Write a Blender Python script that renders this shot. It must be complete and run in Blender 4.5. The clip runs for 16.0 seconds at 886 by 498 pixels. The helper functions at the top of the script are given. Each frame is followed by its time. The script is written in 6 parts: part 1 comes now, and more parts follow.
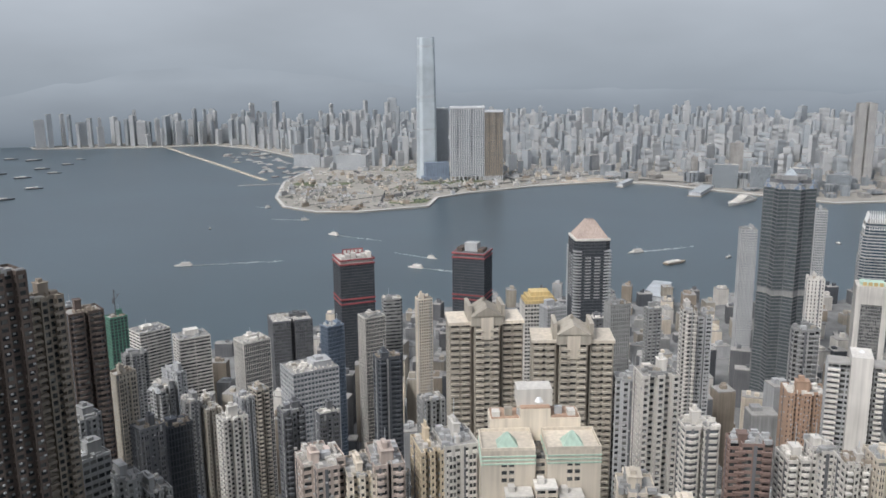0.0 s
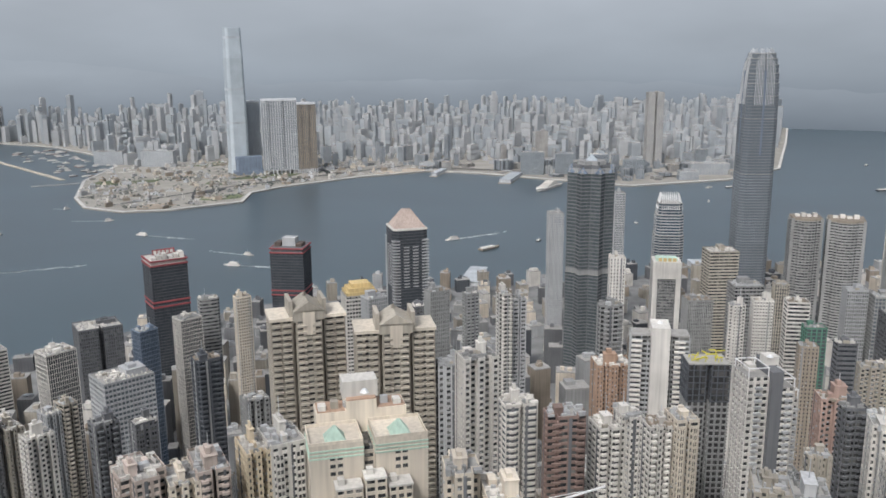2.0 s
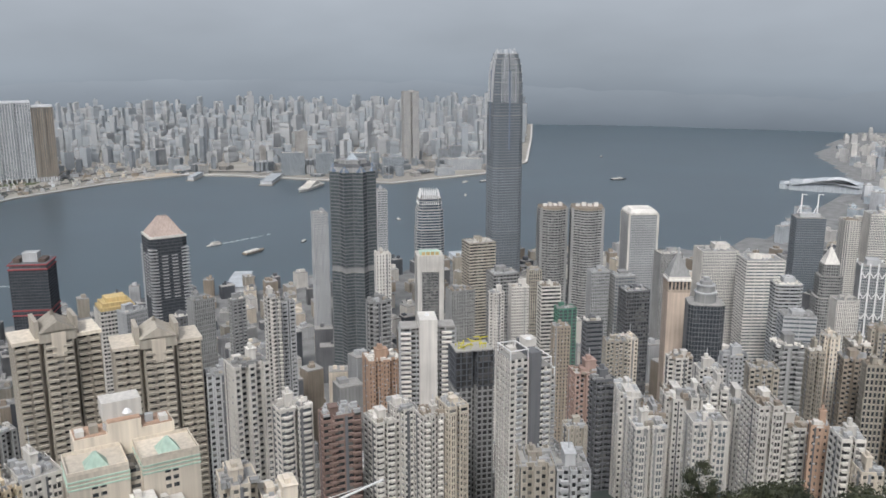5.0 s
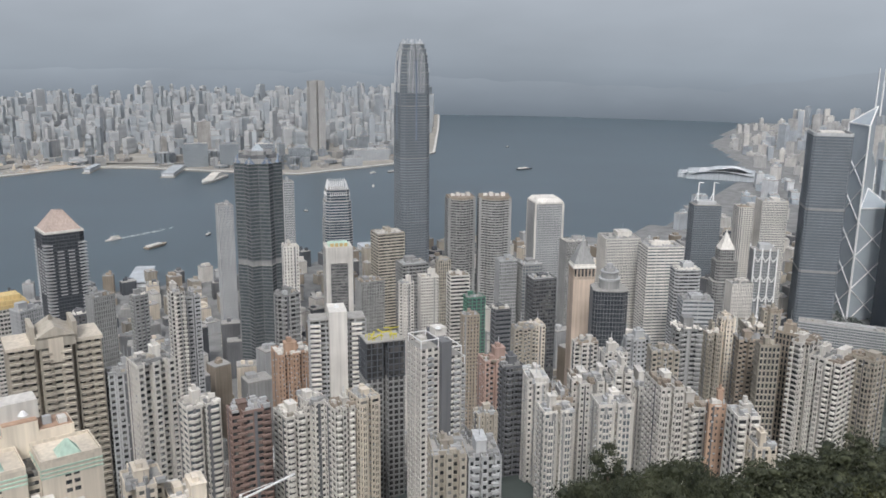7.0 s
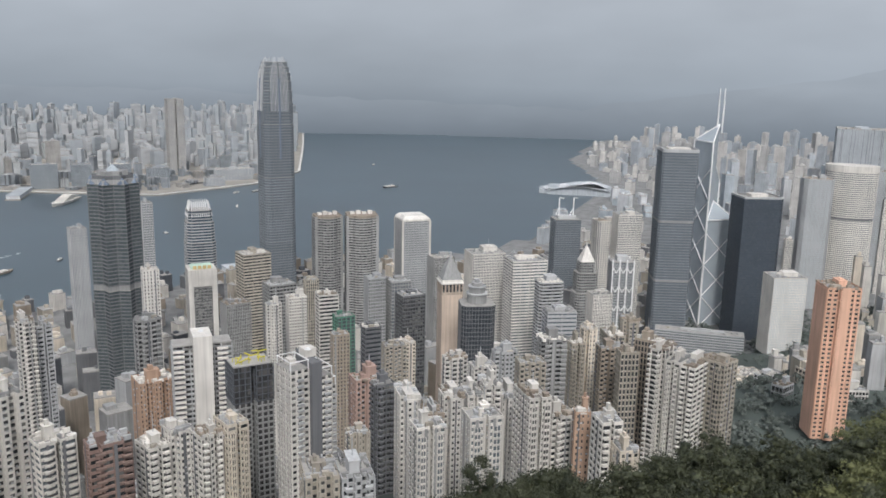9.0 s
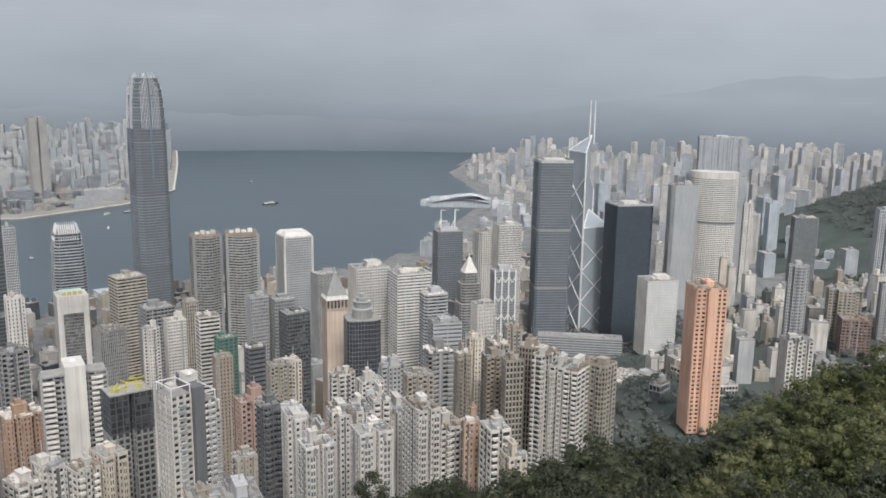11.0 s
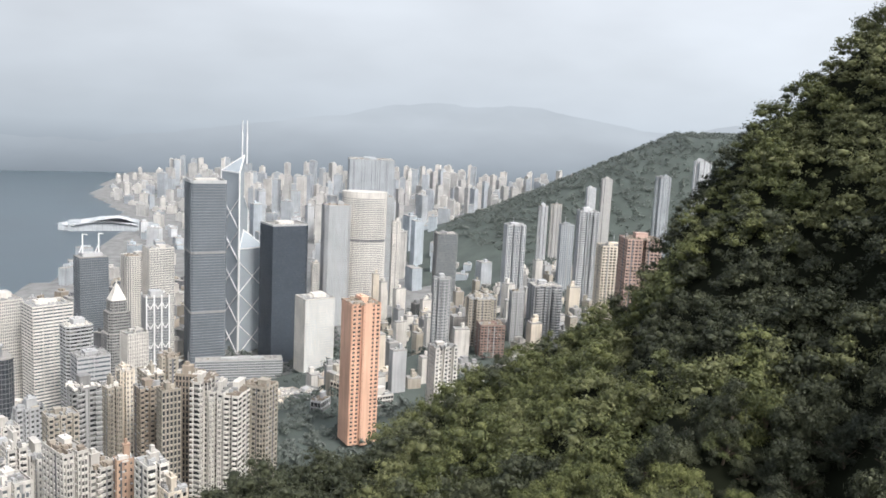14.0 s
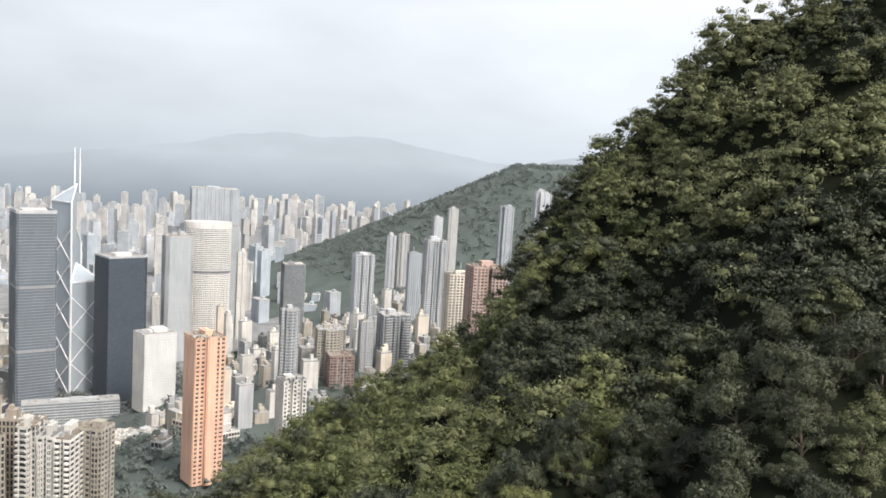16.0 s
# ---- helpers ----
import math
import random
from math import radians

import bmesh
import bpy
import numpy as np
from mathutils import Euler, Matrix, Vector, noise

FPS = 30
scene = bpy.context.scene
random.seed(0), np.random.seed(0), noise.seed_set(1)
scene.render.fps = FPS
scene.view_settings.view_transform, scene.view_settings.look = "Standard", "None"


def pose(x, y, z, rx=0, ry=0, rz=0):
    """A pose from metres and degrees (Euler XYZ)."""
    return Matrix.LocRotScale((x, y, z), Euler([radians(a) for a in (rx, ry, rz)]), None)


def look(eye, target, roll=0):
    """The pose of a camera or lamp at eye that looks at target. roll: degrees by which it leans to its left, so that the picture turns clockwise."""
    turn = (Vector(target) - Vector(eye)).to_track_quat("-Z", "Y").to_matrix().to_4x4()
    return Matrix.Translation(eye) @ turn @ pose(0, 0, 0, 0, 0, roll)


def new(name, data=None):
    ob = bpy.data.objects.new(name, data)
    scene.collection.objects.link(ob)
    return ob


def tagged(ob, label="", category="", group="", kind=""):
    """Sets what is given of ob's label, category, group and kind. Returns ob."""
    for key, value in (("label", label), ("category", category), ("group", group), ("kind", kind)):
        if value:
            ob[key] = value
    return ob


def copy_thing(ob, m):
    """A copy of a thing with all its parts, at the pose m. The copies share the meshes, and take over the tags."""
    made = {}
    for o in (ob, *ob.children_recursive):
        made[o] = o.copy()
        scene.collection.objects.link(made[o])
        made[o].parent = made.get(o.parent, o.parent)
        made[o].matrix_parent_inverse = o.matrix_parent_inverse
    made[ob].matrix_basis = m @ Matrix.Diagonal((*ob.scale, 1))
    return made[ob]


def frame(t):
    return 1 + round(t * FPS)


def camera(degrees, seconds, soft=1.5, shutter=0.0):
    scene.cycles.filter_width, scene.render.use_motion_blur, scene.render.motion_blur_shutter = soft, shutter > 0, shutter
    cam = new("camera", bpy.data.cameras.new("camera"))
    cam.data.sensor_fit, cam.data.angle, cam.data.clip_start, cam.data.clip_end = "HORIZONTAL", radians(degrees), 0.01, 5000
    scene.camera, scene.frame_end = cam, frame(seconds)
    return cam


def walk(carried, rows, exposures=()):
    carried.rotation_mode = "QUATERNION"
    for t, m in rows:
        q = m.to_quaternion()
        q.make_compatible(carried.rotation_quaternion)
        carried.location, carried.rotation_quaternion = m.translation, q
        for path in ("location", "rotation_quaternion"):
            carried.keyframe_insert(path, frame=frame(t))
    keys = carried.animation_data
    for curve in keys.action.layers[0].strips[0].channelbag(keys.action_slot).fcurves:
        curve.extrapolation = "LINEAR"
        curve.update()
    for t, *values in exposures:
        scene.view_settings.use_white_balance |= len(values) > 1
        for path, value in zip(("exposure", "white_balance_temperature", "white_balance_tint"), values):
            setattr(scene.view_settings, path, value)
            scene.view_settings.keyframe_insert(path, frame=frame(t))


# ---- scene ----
cam = camera(54.28, 16.0, soft=1.65)
EYE = 421.5
ROWS = [
    (0.0, -25.77, -12.46, 0.50),
    (0.5, -28.78, -12.92, 0.36),
    (1.0, -32.35, -13.22, 0.53),
    (1.5, -35.64, -13.08, 0.42),
    (2.0, -38.01, -13.09, 0.38),
    (2.5, -40.55, -13.08, 0.25),
    (3.0, -42.82, -13.15, 0.27),
    (3.5, -46.25, -13.41, 0.23),
    (4.0, -49.18, -13.17, 0.20),
    (6.5, -58.47, -13.79, -0.46),
    (7.0, -59.83, -13.76, -0.55),
    (7.5, -62.21, -13.66, -0.66),
    (8.0, -64.74, -13.50, -0.87),
    (8.5, -66.77, -13.02, -1.04),
    (9.0, -68.64, -12.44, -1.16),
    (11.5, -80.66, -11.22, -1.21),
    (12.0, -85.73, -10.92, -1.84),
    (12.5, -89.57, -10.58, -1.98),
    (13.0, -92.61, -10.52, -2.13),
    (13.5, -96.34, -9.94, -2.67),
    (14.0, -99.07, -9.30, -2.93),
    (14.5, -101.47, -8.72, -3.08),
    (15.0, -104.16, -8.11, -3.39),
    (15.5, -106.82, -7.43, -3.56),
    (16.0, -109.09, -6.76, -3.66),
]
walk(cam, [(t, pose(0, 0, EYE, 90 + pitch, roll, yaw)) for t, yaw, pitch, roll in ROWS],
     exposures=[(0.0, 0.25, 6120, 10), (2.0, 0.22, 6120, 10), (4.0, 0.2, 6120, 10), (9.0, 0.22, 6120, 10), (11.5, 0.30, 6220, 10), (12.5, 0.62, 6260, 10), (14.0, 0.84, 6280, 10), (16.0, 1.0, 6400, 10)])

# ---- light: thin overcast, hazy sun from the west ----
SUN_AZIMUTH, SUN_ELEVATION = 246.0, 49.0
world = bpy.data.worlds.new("sky")
scene.world = world
world.use_nodes = True
wn, wl = world.node_tree.nodes, world.node_tree.links
sky = wn.new("ShaderNodeTexSky")
sky.sky_type, sky.sun_disc = "NISHITA", False
sky.sun_elevation, sky.sun_rotation = radians(SUN_ELEVATION), radians(SUN_AZIMUTH)
sky.dust_density, sky.air_density = 6.0, 1.2
grey = wn.new("ShaderNodeHueSaturation")
grey.inputs["Saturation"].default_value = 0.45
wl.new(sky.outputs[0], grey.inputs["Color"])
wl.new(grey.outputs[0], wn["Background"].inputs[0])
wn["Background"].inputs[1].default_value = 0.106
sun = new("sun", bpy.data.lights.new("sun", "SUN"))
sun.data.energy, sun.data.angle, sun.data.color = 1.42, radians(12), (1.0, 0.96, 0.91)
_a, _e = radians(SUN_AZIMUTH), radians(SUN_ELEVATION)
sun.matrix_world = look((0, 0, 900), (-1000 * math.sin(_a) * math.cos(_e), -1000 * math.cos(_a) * math.cos(_e), 900 - 1000 * math.sin(_e)))


# ---- materials ----
def material(name, colour, rough=0.8, metal=0.0, vary=0.12, stain=0.0, scale=0.15, bump=0.0, cells=0.0, cell=(3.0, 3.0, 3.1), spec=0.5):
    """Principled colour with per-object variation, broad and fine blotches, vertical rain streaks and, for glazing, curtained panes."""
    m = bpy.data.materials.new(name)
    m.use_nodes = True
    n, l = m.node_tree.nodes, m.node_tree.links
    b = n["Principled BSDF"]
    b.inputs["Roughness"].default_value, b.inputs["Metallic"].default_value = rough, metal
    b.inputs["Specular IOR Level"].default_value = spec
    tc = n.new("ShaderNodeTexCoord")
    oi = n.new("ShaderNodeObjectInfo")
    off = n.new("ShaderNodeVectorMath")
    off.operation = "MULTIPLY_ADD"
    comb = n.new("ShaderNodeCombineXYZ")
    for i in range(3):
        l.new(oi.outputs["Random"], comb.inputs[i])
    off.inputs[1].default_value = (900, 700, 800)
    l.new(comb.outputs[0], off.inputs[0])
    l.new(tc.outputs["Object"], off.inputs[2])
    big = n.new("ShaderNodeTexNoise")
    big.inputs["Scale"].default_value, big.inputs["Detail"].default_value = scale * 0.25, 3
    l.new(off.outputs[0], big.inputs["Vector"])
    streak = n.new("ShaderNodeMapping")
    streak.inputs["Scale"].default_value = (1.3, 1.3, 0.05)
    l.new(off.outputs[0], streak.inputs["Vector"])
    fine = n.new("ShaderNodeTexNoise")
    fine.inputs["Scale"].default_value, fine.inputs["Detail"].default_value = max(scale * 3, 0.4), 5
    l.new(streak.outputs[0], fine.inputs["Vector"])
    mix = n.new("ShaderNodeMix")
    mix.data_type, mix.blend_type = "RGBA", "MULTIPLY"
    mix.inputs[6].default_value = (*colour, 1)
    ramp = n.new("ShaderNodeMath")
    ramp.operation = "MULTIPLY_ADD"
    ramp.inputs[1].default_value, ramp.inputs[2].default_value = vary * 2.4, 1 - vary * 1.2
    l.new(big.outputs[0], ramp.inputs[0])
    r2 = n.new("ShaderNodeMath")
    r2.operation = "MULTIPLY_ADD"
    r2.inputs[1].default_value, r2.inputs[2].default_value = stain * 2.4, 1 - stain * 1.2
    l.new(fine.outputs[0], r2.inputs[0])
    r3 = n.new("ShaderNodeMath")
    r3.operation = "MULTIPLY"
    l.new(ramp.outputs[0], r3.inputs[0]), l.new(r2.outputs[0], r3.inputs[1])
    r4 = n.new("ShaderNodeMath")
    r4.operation = "MULTIPLY_ADD"
    r4.inputs[1].default_value, r4.inputs[2].default_value = vary, 1 - vary * 0.5
    l.new(oi.outputs["Random"], r4.inputs[0])
    r5 = n.new("ShaderNodeMath")
    r5.operation = "MULTIPLY"
    l.new(r3.outputs[0], r5.inputs[0]), l.new(r4.outputs[0], r5.inputs[1])
    grey_c = n.new("ShaderNodeCombineXYZ")
    for i in range(3):
        l.new(r5.outputs[0], grey_c.inputs[i])
    mix.inputs[0].default_value = 1.0
    l.new(grey_c.outputs[0], mix.inputs[7])
    out = mix.outputs[2]
    if cells:
        snap = n.new("ShaderNodeVectorMath")
        snap.operation = "SNAP"
        snap.inputs[1].default_value = cell
        l.new(off.outputs[0], snap.inputs[0])
        wnz = n.new("ShaderNodeTexWhiteNoise")
        l.new(snap.outputs[0], wnz.inputs["Vector"])
        pw = n.new("ShaderNodeMath")
        pw.operation = "POWER"
        pw.inputs[1].default_value = 3.0
        l.new(wnz.outputs["Value"], pw.inputs[0])
        sc = n.new("ShaderNodeMath")
        sc.operation = "MULTIPLY"
        sc.inputs[1].default_value = cells
        l.new(pw.outputs[0], sc.inputs[0])
        m2 = n.new("ShaderNodeMix")
        m2.data_type = "RGBA"
        m2.inputs[7].default_value = (0.42, 0.41, 0.38, 1)
        l.new(sc.outputs[0], m2.inputs[0])
        l.new(out, m2.inputs[6])
        out = m2.outputs[2]
    l.new(out, b.inputs["Base Color"])
    if bump:
        bp = n.new("ShaderNodeBump")
        bp.inputs["Strength"].default_value, bp.inputs["Distance"].default_value = 0.6, bump
        l.new(fine.outputs[0], bp.inputs["Height"])
        l.new(bp.outputs[0], b.inputs["Normal"])
    return m


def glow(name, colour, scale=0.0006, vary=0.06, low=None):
    """Emission for sky and hills: haze brightness is put into the colour, fading to low at the base."""
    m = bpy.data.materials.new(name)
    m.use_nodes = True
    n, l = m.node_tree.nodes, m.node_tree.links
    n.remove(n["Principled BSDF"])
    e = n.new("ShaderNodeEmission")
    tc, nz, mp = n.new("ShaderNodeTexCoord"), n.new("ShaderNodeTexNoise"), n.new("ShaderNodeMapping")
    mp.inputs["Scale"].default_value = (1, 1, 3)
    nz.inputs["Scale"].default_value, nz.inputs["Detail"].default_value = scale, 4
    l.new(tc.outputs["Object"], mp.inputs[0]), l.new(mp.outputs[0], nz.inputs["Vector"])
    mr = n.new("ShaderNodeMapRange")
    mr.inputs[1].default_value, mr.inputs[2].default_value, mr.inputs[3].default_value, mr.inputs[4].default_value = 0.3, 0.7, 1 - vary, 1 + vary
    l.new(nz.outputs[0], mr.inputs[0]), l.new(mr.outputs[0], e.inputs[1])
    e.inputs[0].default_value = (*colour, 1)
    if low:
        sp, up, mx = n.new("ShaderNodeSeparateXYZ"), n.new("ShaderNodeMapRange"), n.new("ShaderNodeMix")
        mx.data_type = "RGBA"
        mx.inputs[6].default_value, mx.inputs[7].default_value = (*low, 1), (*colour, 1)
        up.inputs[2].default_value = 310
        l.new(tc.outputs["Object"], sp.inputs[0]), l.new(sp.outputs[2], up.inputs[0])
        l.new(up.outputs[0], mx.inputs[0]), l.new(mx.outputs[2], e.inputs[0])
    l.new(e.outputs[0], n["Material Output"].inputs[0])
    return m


# the distance tones among these have haze mixed into their wall colour
PAINT = {k: material(k + "_wall", c, 0.85, vary=0.3, stain=0.3) for k, c in {
    "hazy_shore_white": (0.43, 0.44, 0.445), "hazy_shore_grey": (0.285, 0.308, 0.328), "hazy_shore_tan": (0.385, 0.372, 0.352), "steel_grey": (0.20, 0.22, 0.24), "mist_grey": (0.35, 0.375, 0.40), "mist_warm": (0.40, 0.395, 0.385), "sand_stone": (0.47, 0.385, 0.31), "white": (0.60, 0.575, 0.53), "cream": (0.62, 0.555, 0.46), "beige": (0.39, 0.355, 0.297), "tan": (0.30, 0.255, 0.205),
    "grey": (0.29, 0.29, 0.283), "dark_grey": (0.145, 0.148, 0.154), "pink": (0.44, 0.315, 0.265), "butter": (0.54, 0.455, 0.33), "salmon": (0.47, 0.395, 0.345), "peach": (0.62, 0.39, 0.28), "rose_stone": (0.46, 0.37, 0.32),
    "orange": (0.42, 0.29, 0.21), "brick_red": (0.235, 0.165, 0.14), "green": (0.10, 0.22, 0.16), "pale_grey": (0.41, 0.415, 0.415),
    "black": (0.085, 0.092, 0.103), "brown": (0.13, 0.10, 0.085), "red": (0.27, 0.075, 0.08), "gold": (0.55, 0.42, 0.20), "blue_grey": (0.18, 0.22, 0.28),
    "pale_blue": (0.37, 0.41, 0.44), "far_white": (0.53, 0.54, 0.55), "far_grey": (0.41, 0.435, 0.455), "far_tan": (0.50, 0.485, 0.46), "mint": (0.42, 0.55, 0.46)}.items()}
# faintest shore walls: haze mixed into the colour, little contrast left
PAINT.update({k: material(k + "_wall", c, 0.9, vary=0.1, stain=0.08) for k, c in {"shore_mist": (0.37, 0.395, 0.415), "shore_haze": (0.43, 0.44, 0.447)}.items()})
# haze also lifts these tints: far, shore, mist fully; black, slate, navy, ice partly
GLASS = {k: material(k + "_glazing", c, r, 0.0, vary=0.15, cells=q, spec=0.6) for k, c, r, q in (
    ("dark", (0.035, 0.038, 0.042), 0.25, 0.55), ("blue", (0.05, 0.075, 0.10), 0.15, 0.15), ("black", (0.05, 0.057, 0.066), 0.15, 0.08),
    ("grey", (0.13, 0.15, 0.165), 0.2, 0.25), ("green", (0.08, 0.098, 0.104), 0.2, 0.12), ("silver", (0.50, 0.55, 0.58), 0.25, 0.1),
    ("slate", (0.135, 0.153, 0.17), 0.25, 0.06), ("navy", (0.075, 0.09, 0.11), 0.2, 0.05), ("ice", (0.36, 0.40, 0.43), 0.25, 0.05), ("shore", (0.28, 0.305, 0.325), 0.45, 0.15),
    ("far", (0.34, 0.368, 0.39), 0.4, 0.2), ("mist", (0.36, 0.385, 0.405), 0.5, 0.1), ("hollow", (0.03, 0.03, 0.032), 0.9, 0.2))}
ROOF = material("roof_felt", (0.33, 0.32, 0.30), 0.95, vary=0.3, stain=0.25, scale=0.8)
STEEL = material("steel", (0.55, 0.57, 0.58), 0.4, 0.6, vary=0.05)
WHITE_METAL = material("white_metal", (0.78, 0.78, 0.77), 0.5, vary=0.06)


# ---- mesh building ----
class Solid:
    """Gathers vertices and faces of one mesh."""

    def __init__(self):
        self.v, self.f, self.n = [], [], 0

    def add(self, v, f):
        v = np.asarray(v, float)
        self.v.append(v)
        self.f.extend([tuple(i + self.n for i in q) for q in f])
        self.n += len(v)

    def box(self, x0, x1, y0, y1, z0, z1):
        self.add([(x0, y0, z0), (x1, y0, z0), (x1, y1, z0), (x0, y1, z0), (x0, y0, z1), (x1, y0, z1), (x1, y1, z1), (x0, y1, z1)],
                 [(0, 1, 5, 4), (1, 2, 6, 5), (2, 3, 7, 6), (3, 0, 4, 7), (4, 5, 6, 7), (3, 2, 1, 0)])

    def prism(self, poly, z0, z1, top_poly=None):
        n, q = len(poly), top_poly or poly
        self.add([(*p, z0) for p in poly] + [(*p, z1) for p in q],
                 [(i, (i + 1) % n, n + (i + 1) % n, n + i) for i in range(n)] + [tuple(range(n, 2 * n)), tuple(range(n - 1, -1, -1))])

    def ring(self, outer, inner, levels, height):
        """Bands of the given height at each level, between two outlines."""
        n = len(outer)
        base = np.array([(*p, 0) for p in outer] + [(*p, 0) for p in inner])
        up = base + (0, 0, height)
        faces = []
        for i in range(n):
            j = (i + 1) % n
            faces += [(i, j, 2 * n + j, 2 * n + i), (2 * n + i, 2 * n + j, 3 * n + j, 3 * n + i), (j, i, n + i, n + j)]
        one = np.concatenate([base, up])
        for z in levels:
            self.add(one + (0, 0, z), faces)

    def beam(self, a, b, w):
        a, b = Vector(a), Vector(b)
        q = (b - a).to_track_quat("Z", "Y").to_matrix()
        s = [q @ Vector(c) * w / 2 for c in ((-1, -1, 0), (1, -1, 0), (1, 1, 0), (-1, 1, 0))]
        self.add([a + c for c in s] + [b + c for c in s], [(0, 1, 5, 4), (1, 2, 6, 5), (2, 3, 7, 6), (3, 0, 4, 7), (4, 5, 6, 7), (3, 2, 1, 0)])

    def mesh(self, name, mat):
        me = bpy.data.meshes.new(name)
        me.from_pydata(np.concatenate(self.v).tolist(), [], self.f)
        me.materials.append(mat)
        return me


def part(name, solid, mat, parent, label="", kind=""):
    ob = new(name, solid.mesh(name, mat) if isinstance(solid, Solid) else solid)
    ob.parent = parent
    if label or kind:
        tagged(ob, label=label, kind=kind)
    return ob


def thing(name, x, y, z, turn, label, category, group=""):
    ob = new(name)
    ob.matrix_basis = pose(x, y, z, 0, 0, turn)
    return tagged(ob, label, category, group)


def inset(poly, d):
    """The outline moved inwards by d (counter-clockwise outline)."""
    out, n = [], len(poly)
    for i in range(n):
        a, b, c = Vector(poly[i - 1]), Vector(poly[i]), Vector(poly[(i + 1) % n])
        u, w = (b - a).normalized(), (c - b).normalized()
        n1, n2 = Vector((-u.y, u.x)), Vector((-w.y, w.x))
        k = 1 + n1.dot(n2)
        out.append(tuple(b + (n1 + n2) * d / max(k, 0.3)))
    return out


def outline(plan, w, d):
    a, b = w / 2, d / 2
    if plan == "cross":      # four wings with re-entrant corners
        p, q = a * 0.52, b * 0.52
        return [(-p, -b), (p, -b), (p, -q), (a, -q), (a, q), (p, q), (p, b), (-p, b), (-p, q), (-a, q), (-a, -q), (-p, -q)]
    if plan == "bays":       # slab with three projecting bays front and back
        p, s = a * 0.2, min(3.2, b * 0.35)
        f = [(-a, -b), (-a * 0.62, -b), (-a * 0.62, -b + s), (-p, -b + s), (-p, -b), (p, -b), (p, -b + s), (a * 0.62, -b + s), (a * 0.62, -b), (a, -b)]
        return f + [(-x, -y) for x, y in f]
    if plan == "notch":      # slab with a deep light well in each long side
        p, s = a * 0.12, b * 0.5
        f = [(-a, -b), (-p, -b), (-p, -b + s), (p, -b + s), (p, -b), (a, -b)]
        return f + [(-x, -y) for x, y in f]
    if plan == "chamfer":
        c = min(a, b) * 0.3
        return [(-a + c, -b), (a - c, -b), (a, -b + c), (a, b - c), (a - c, b), (-a + c, b), (-a, b - c), (-a, -b + c)]
    if plan == "eased":
        c = min(a, b) * 0.12
        return [(-a + c, -b), (a - c, -b), (a, -b + c), (a, b - c), (a - c, b), (-a + c, b), (-a, b - c), (-a, -b + c)]
    if plan == "round":
        return [(a * math.cos(i * math.pi / 14), b * math.sin(i * math.pi / 14)) for i in range(28)]
    return [(-a, -b), (a, -b), (a, b), (-a, b)]


def facade(body, poly, z0, z1, floor=3.1, sill=1.5, bay=3.4, pier=1.7, wall="white", glass="dark", depth=0.5, prow=0.06):
    """Glazed core behind floor bands and piers: windows lie back between them."""
    core = Solid()
    core.prism(inset(poly, depth), z0, z1 - 0.3)
    part("glazing", core, GLASS[glass], body, kind="stuff")
    k = max(1, int((z1 - z0) / floor))
    fh = (z1 - z0) / k
    band = Solid()
    band.ring(poly, inset(poly, depth + 0.1), [z0 + i * fh for i in range(k)], sill)
    part("spandrel_work", band, PAINT[wall] if wall in PAINT else GLASS[wall], body, kind="stuff")
    piers = Solid()
    n = len(poly)
    for i in range(n):
        a, b = Vector(poly[i]), Vector(poly[(i + 1) % n])
        length = (b - a).length
        if length < 0.8:
            continue
        u = (b - a) / length
        out = Vector((u.y, -u.x))
        m = max(1, round(length / bay))
        for j in range(m + 1):
            pw = pier / 2 if j in (0, m) else pier
            s0 = 0 if j == 0 else (length - pw if j == m else j * length / m - pw / 2)
            p0, p1 = a + u * s0, a + u * min(length, s0 + pw)
            q0, q1, p0, p1 = p0 - out * depth, p1 - out * depth, p0 + out * prow, p1 + out * prow
            piers.add([(*c, z) for z in (z0, z1 + 0.05) for c in (p0, p1, q1, q0)],
                      [(0, 1, 5, 4), (1, 2, 6, 5), (2, 3, 7, 6), (3, 0, 4, 7), (4, 5, 6, 7)])
    part("facade_frame", piers, PAINT[wall] if wall in PAINT else GLASS[wall], body, kind="stuff")


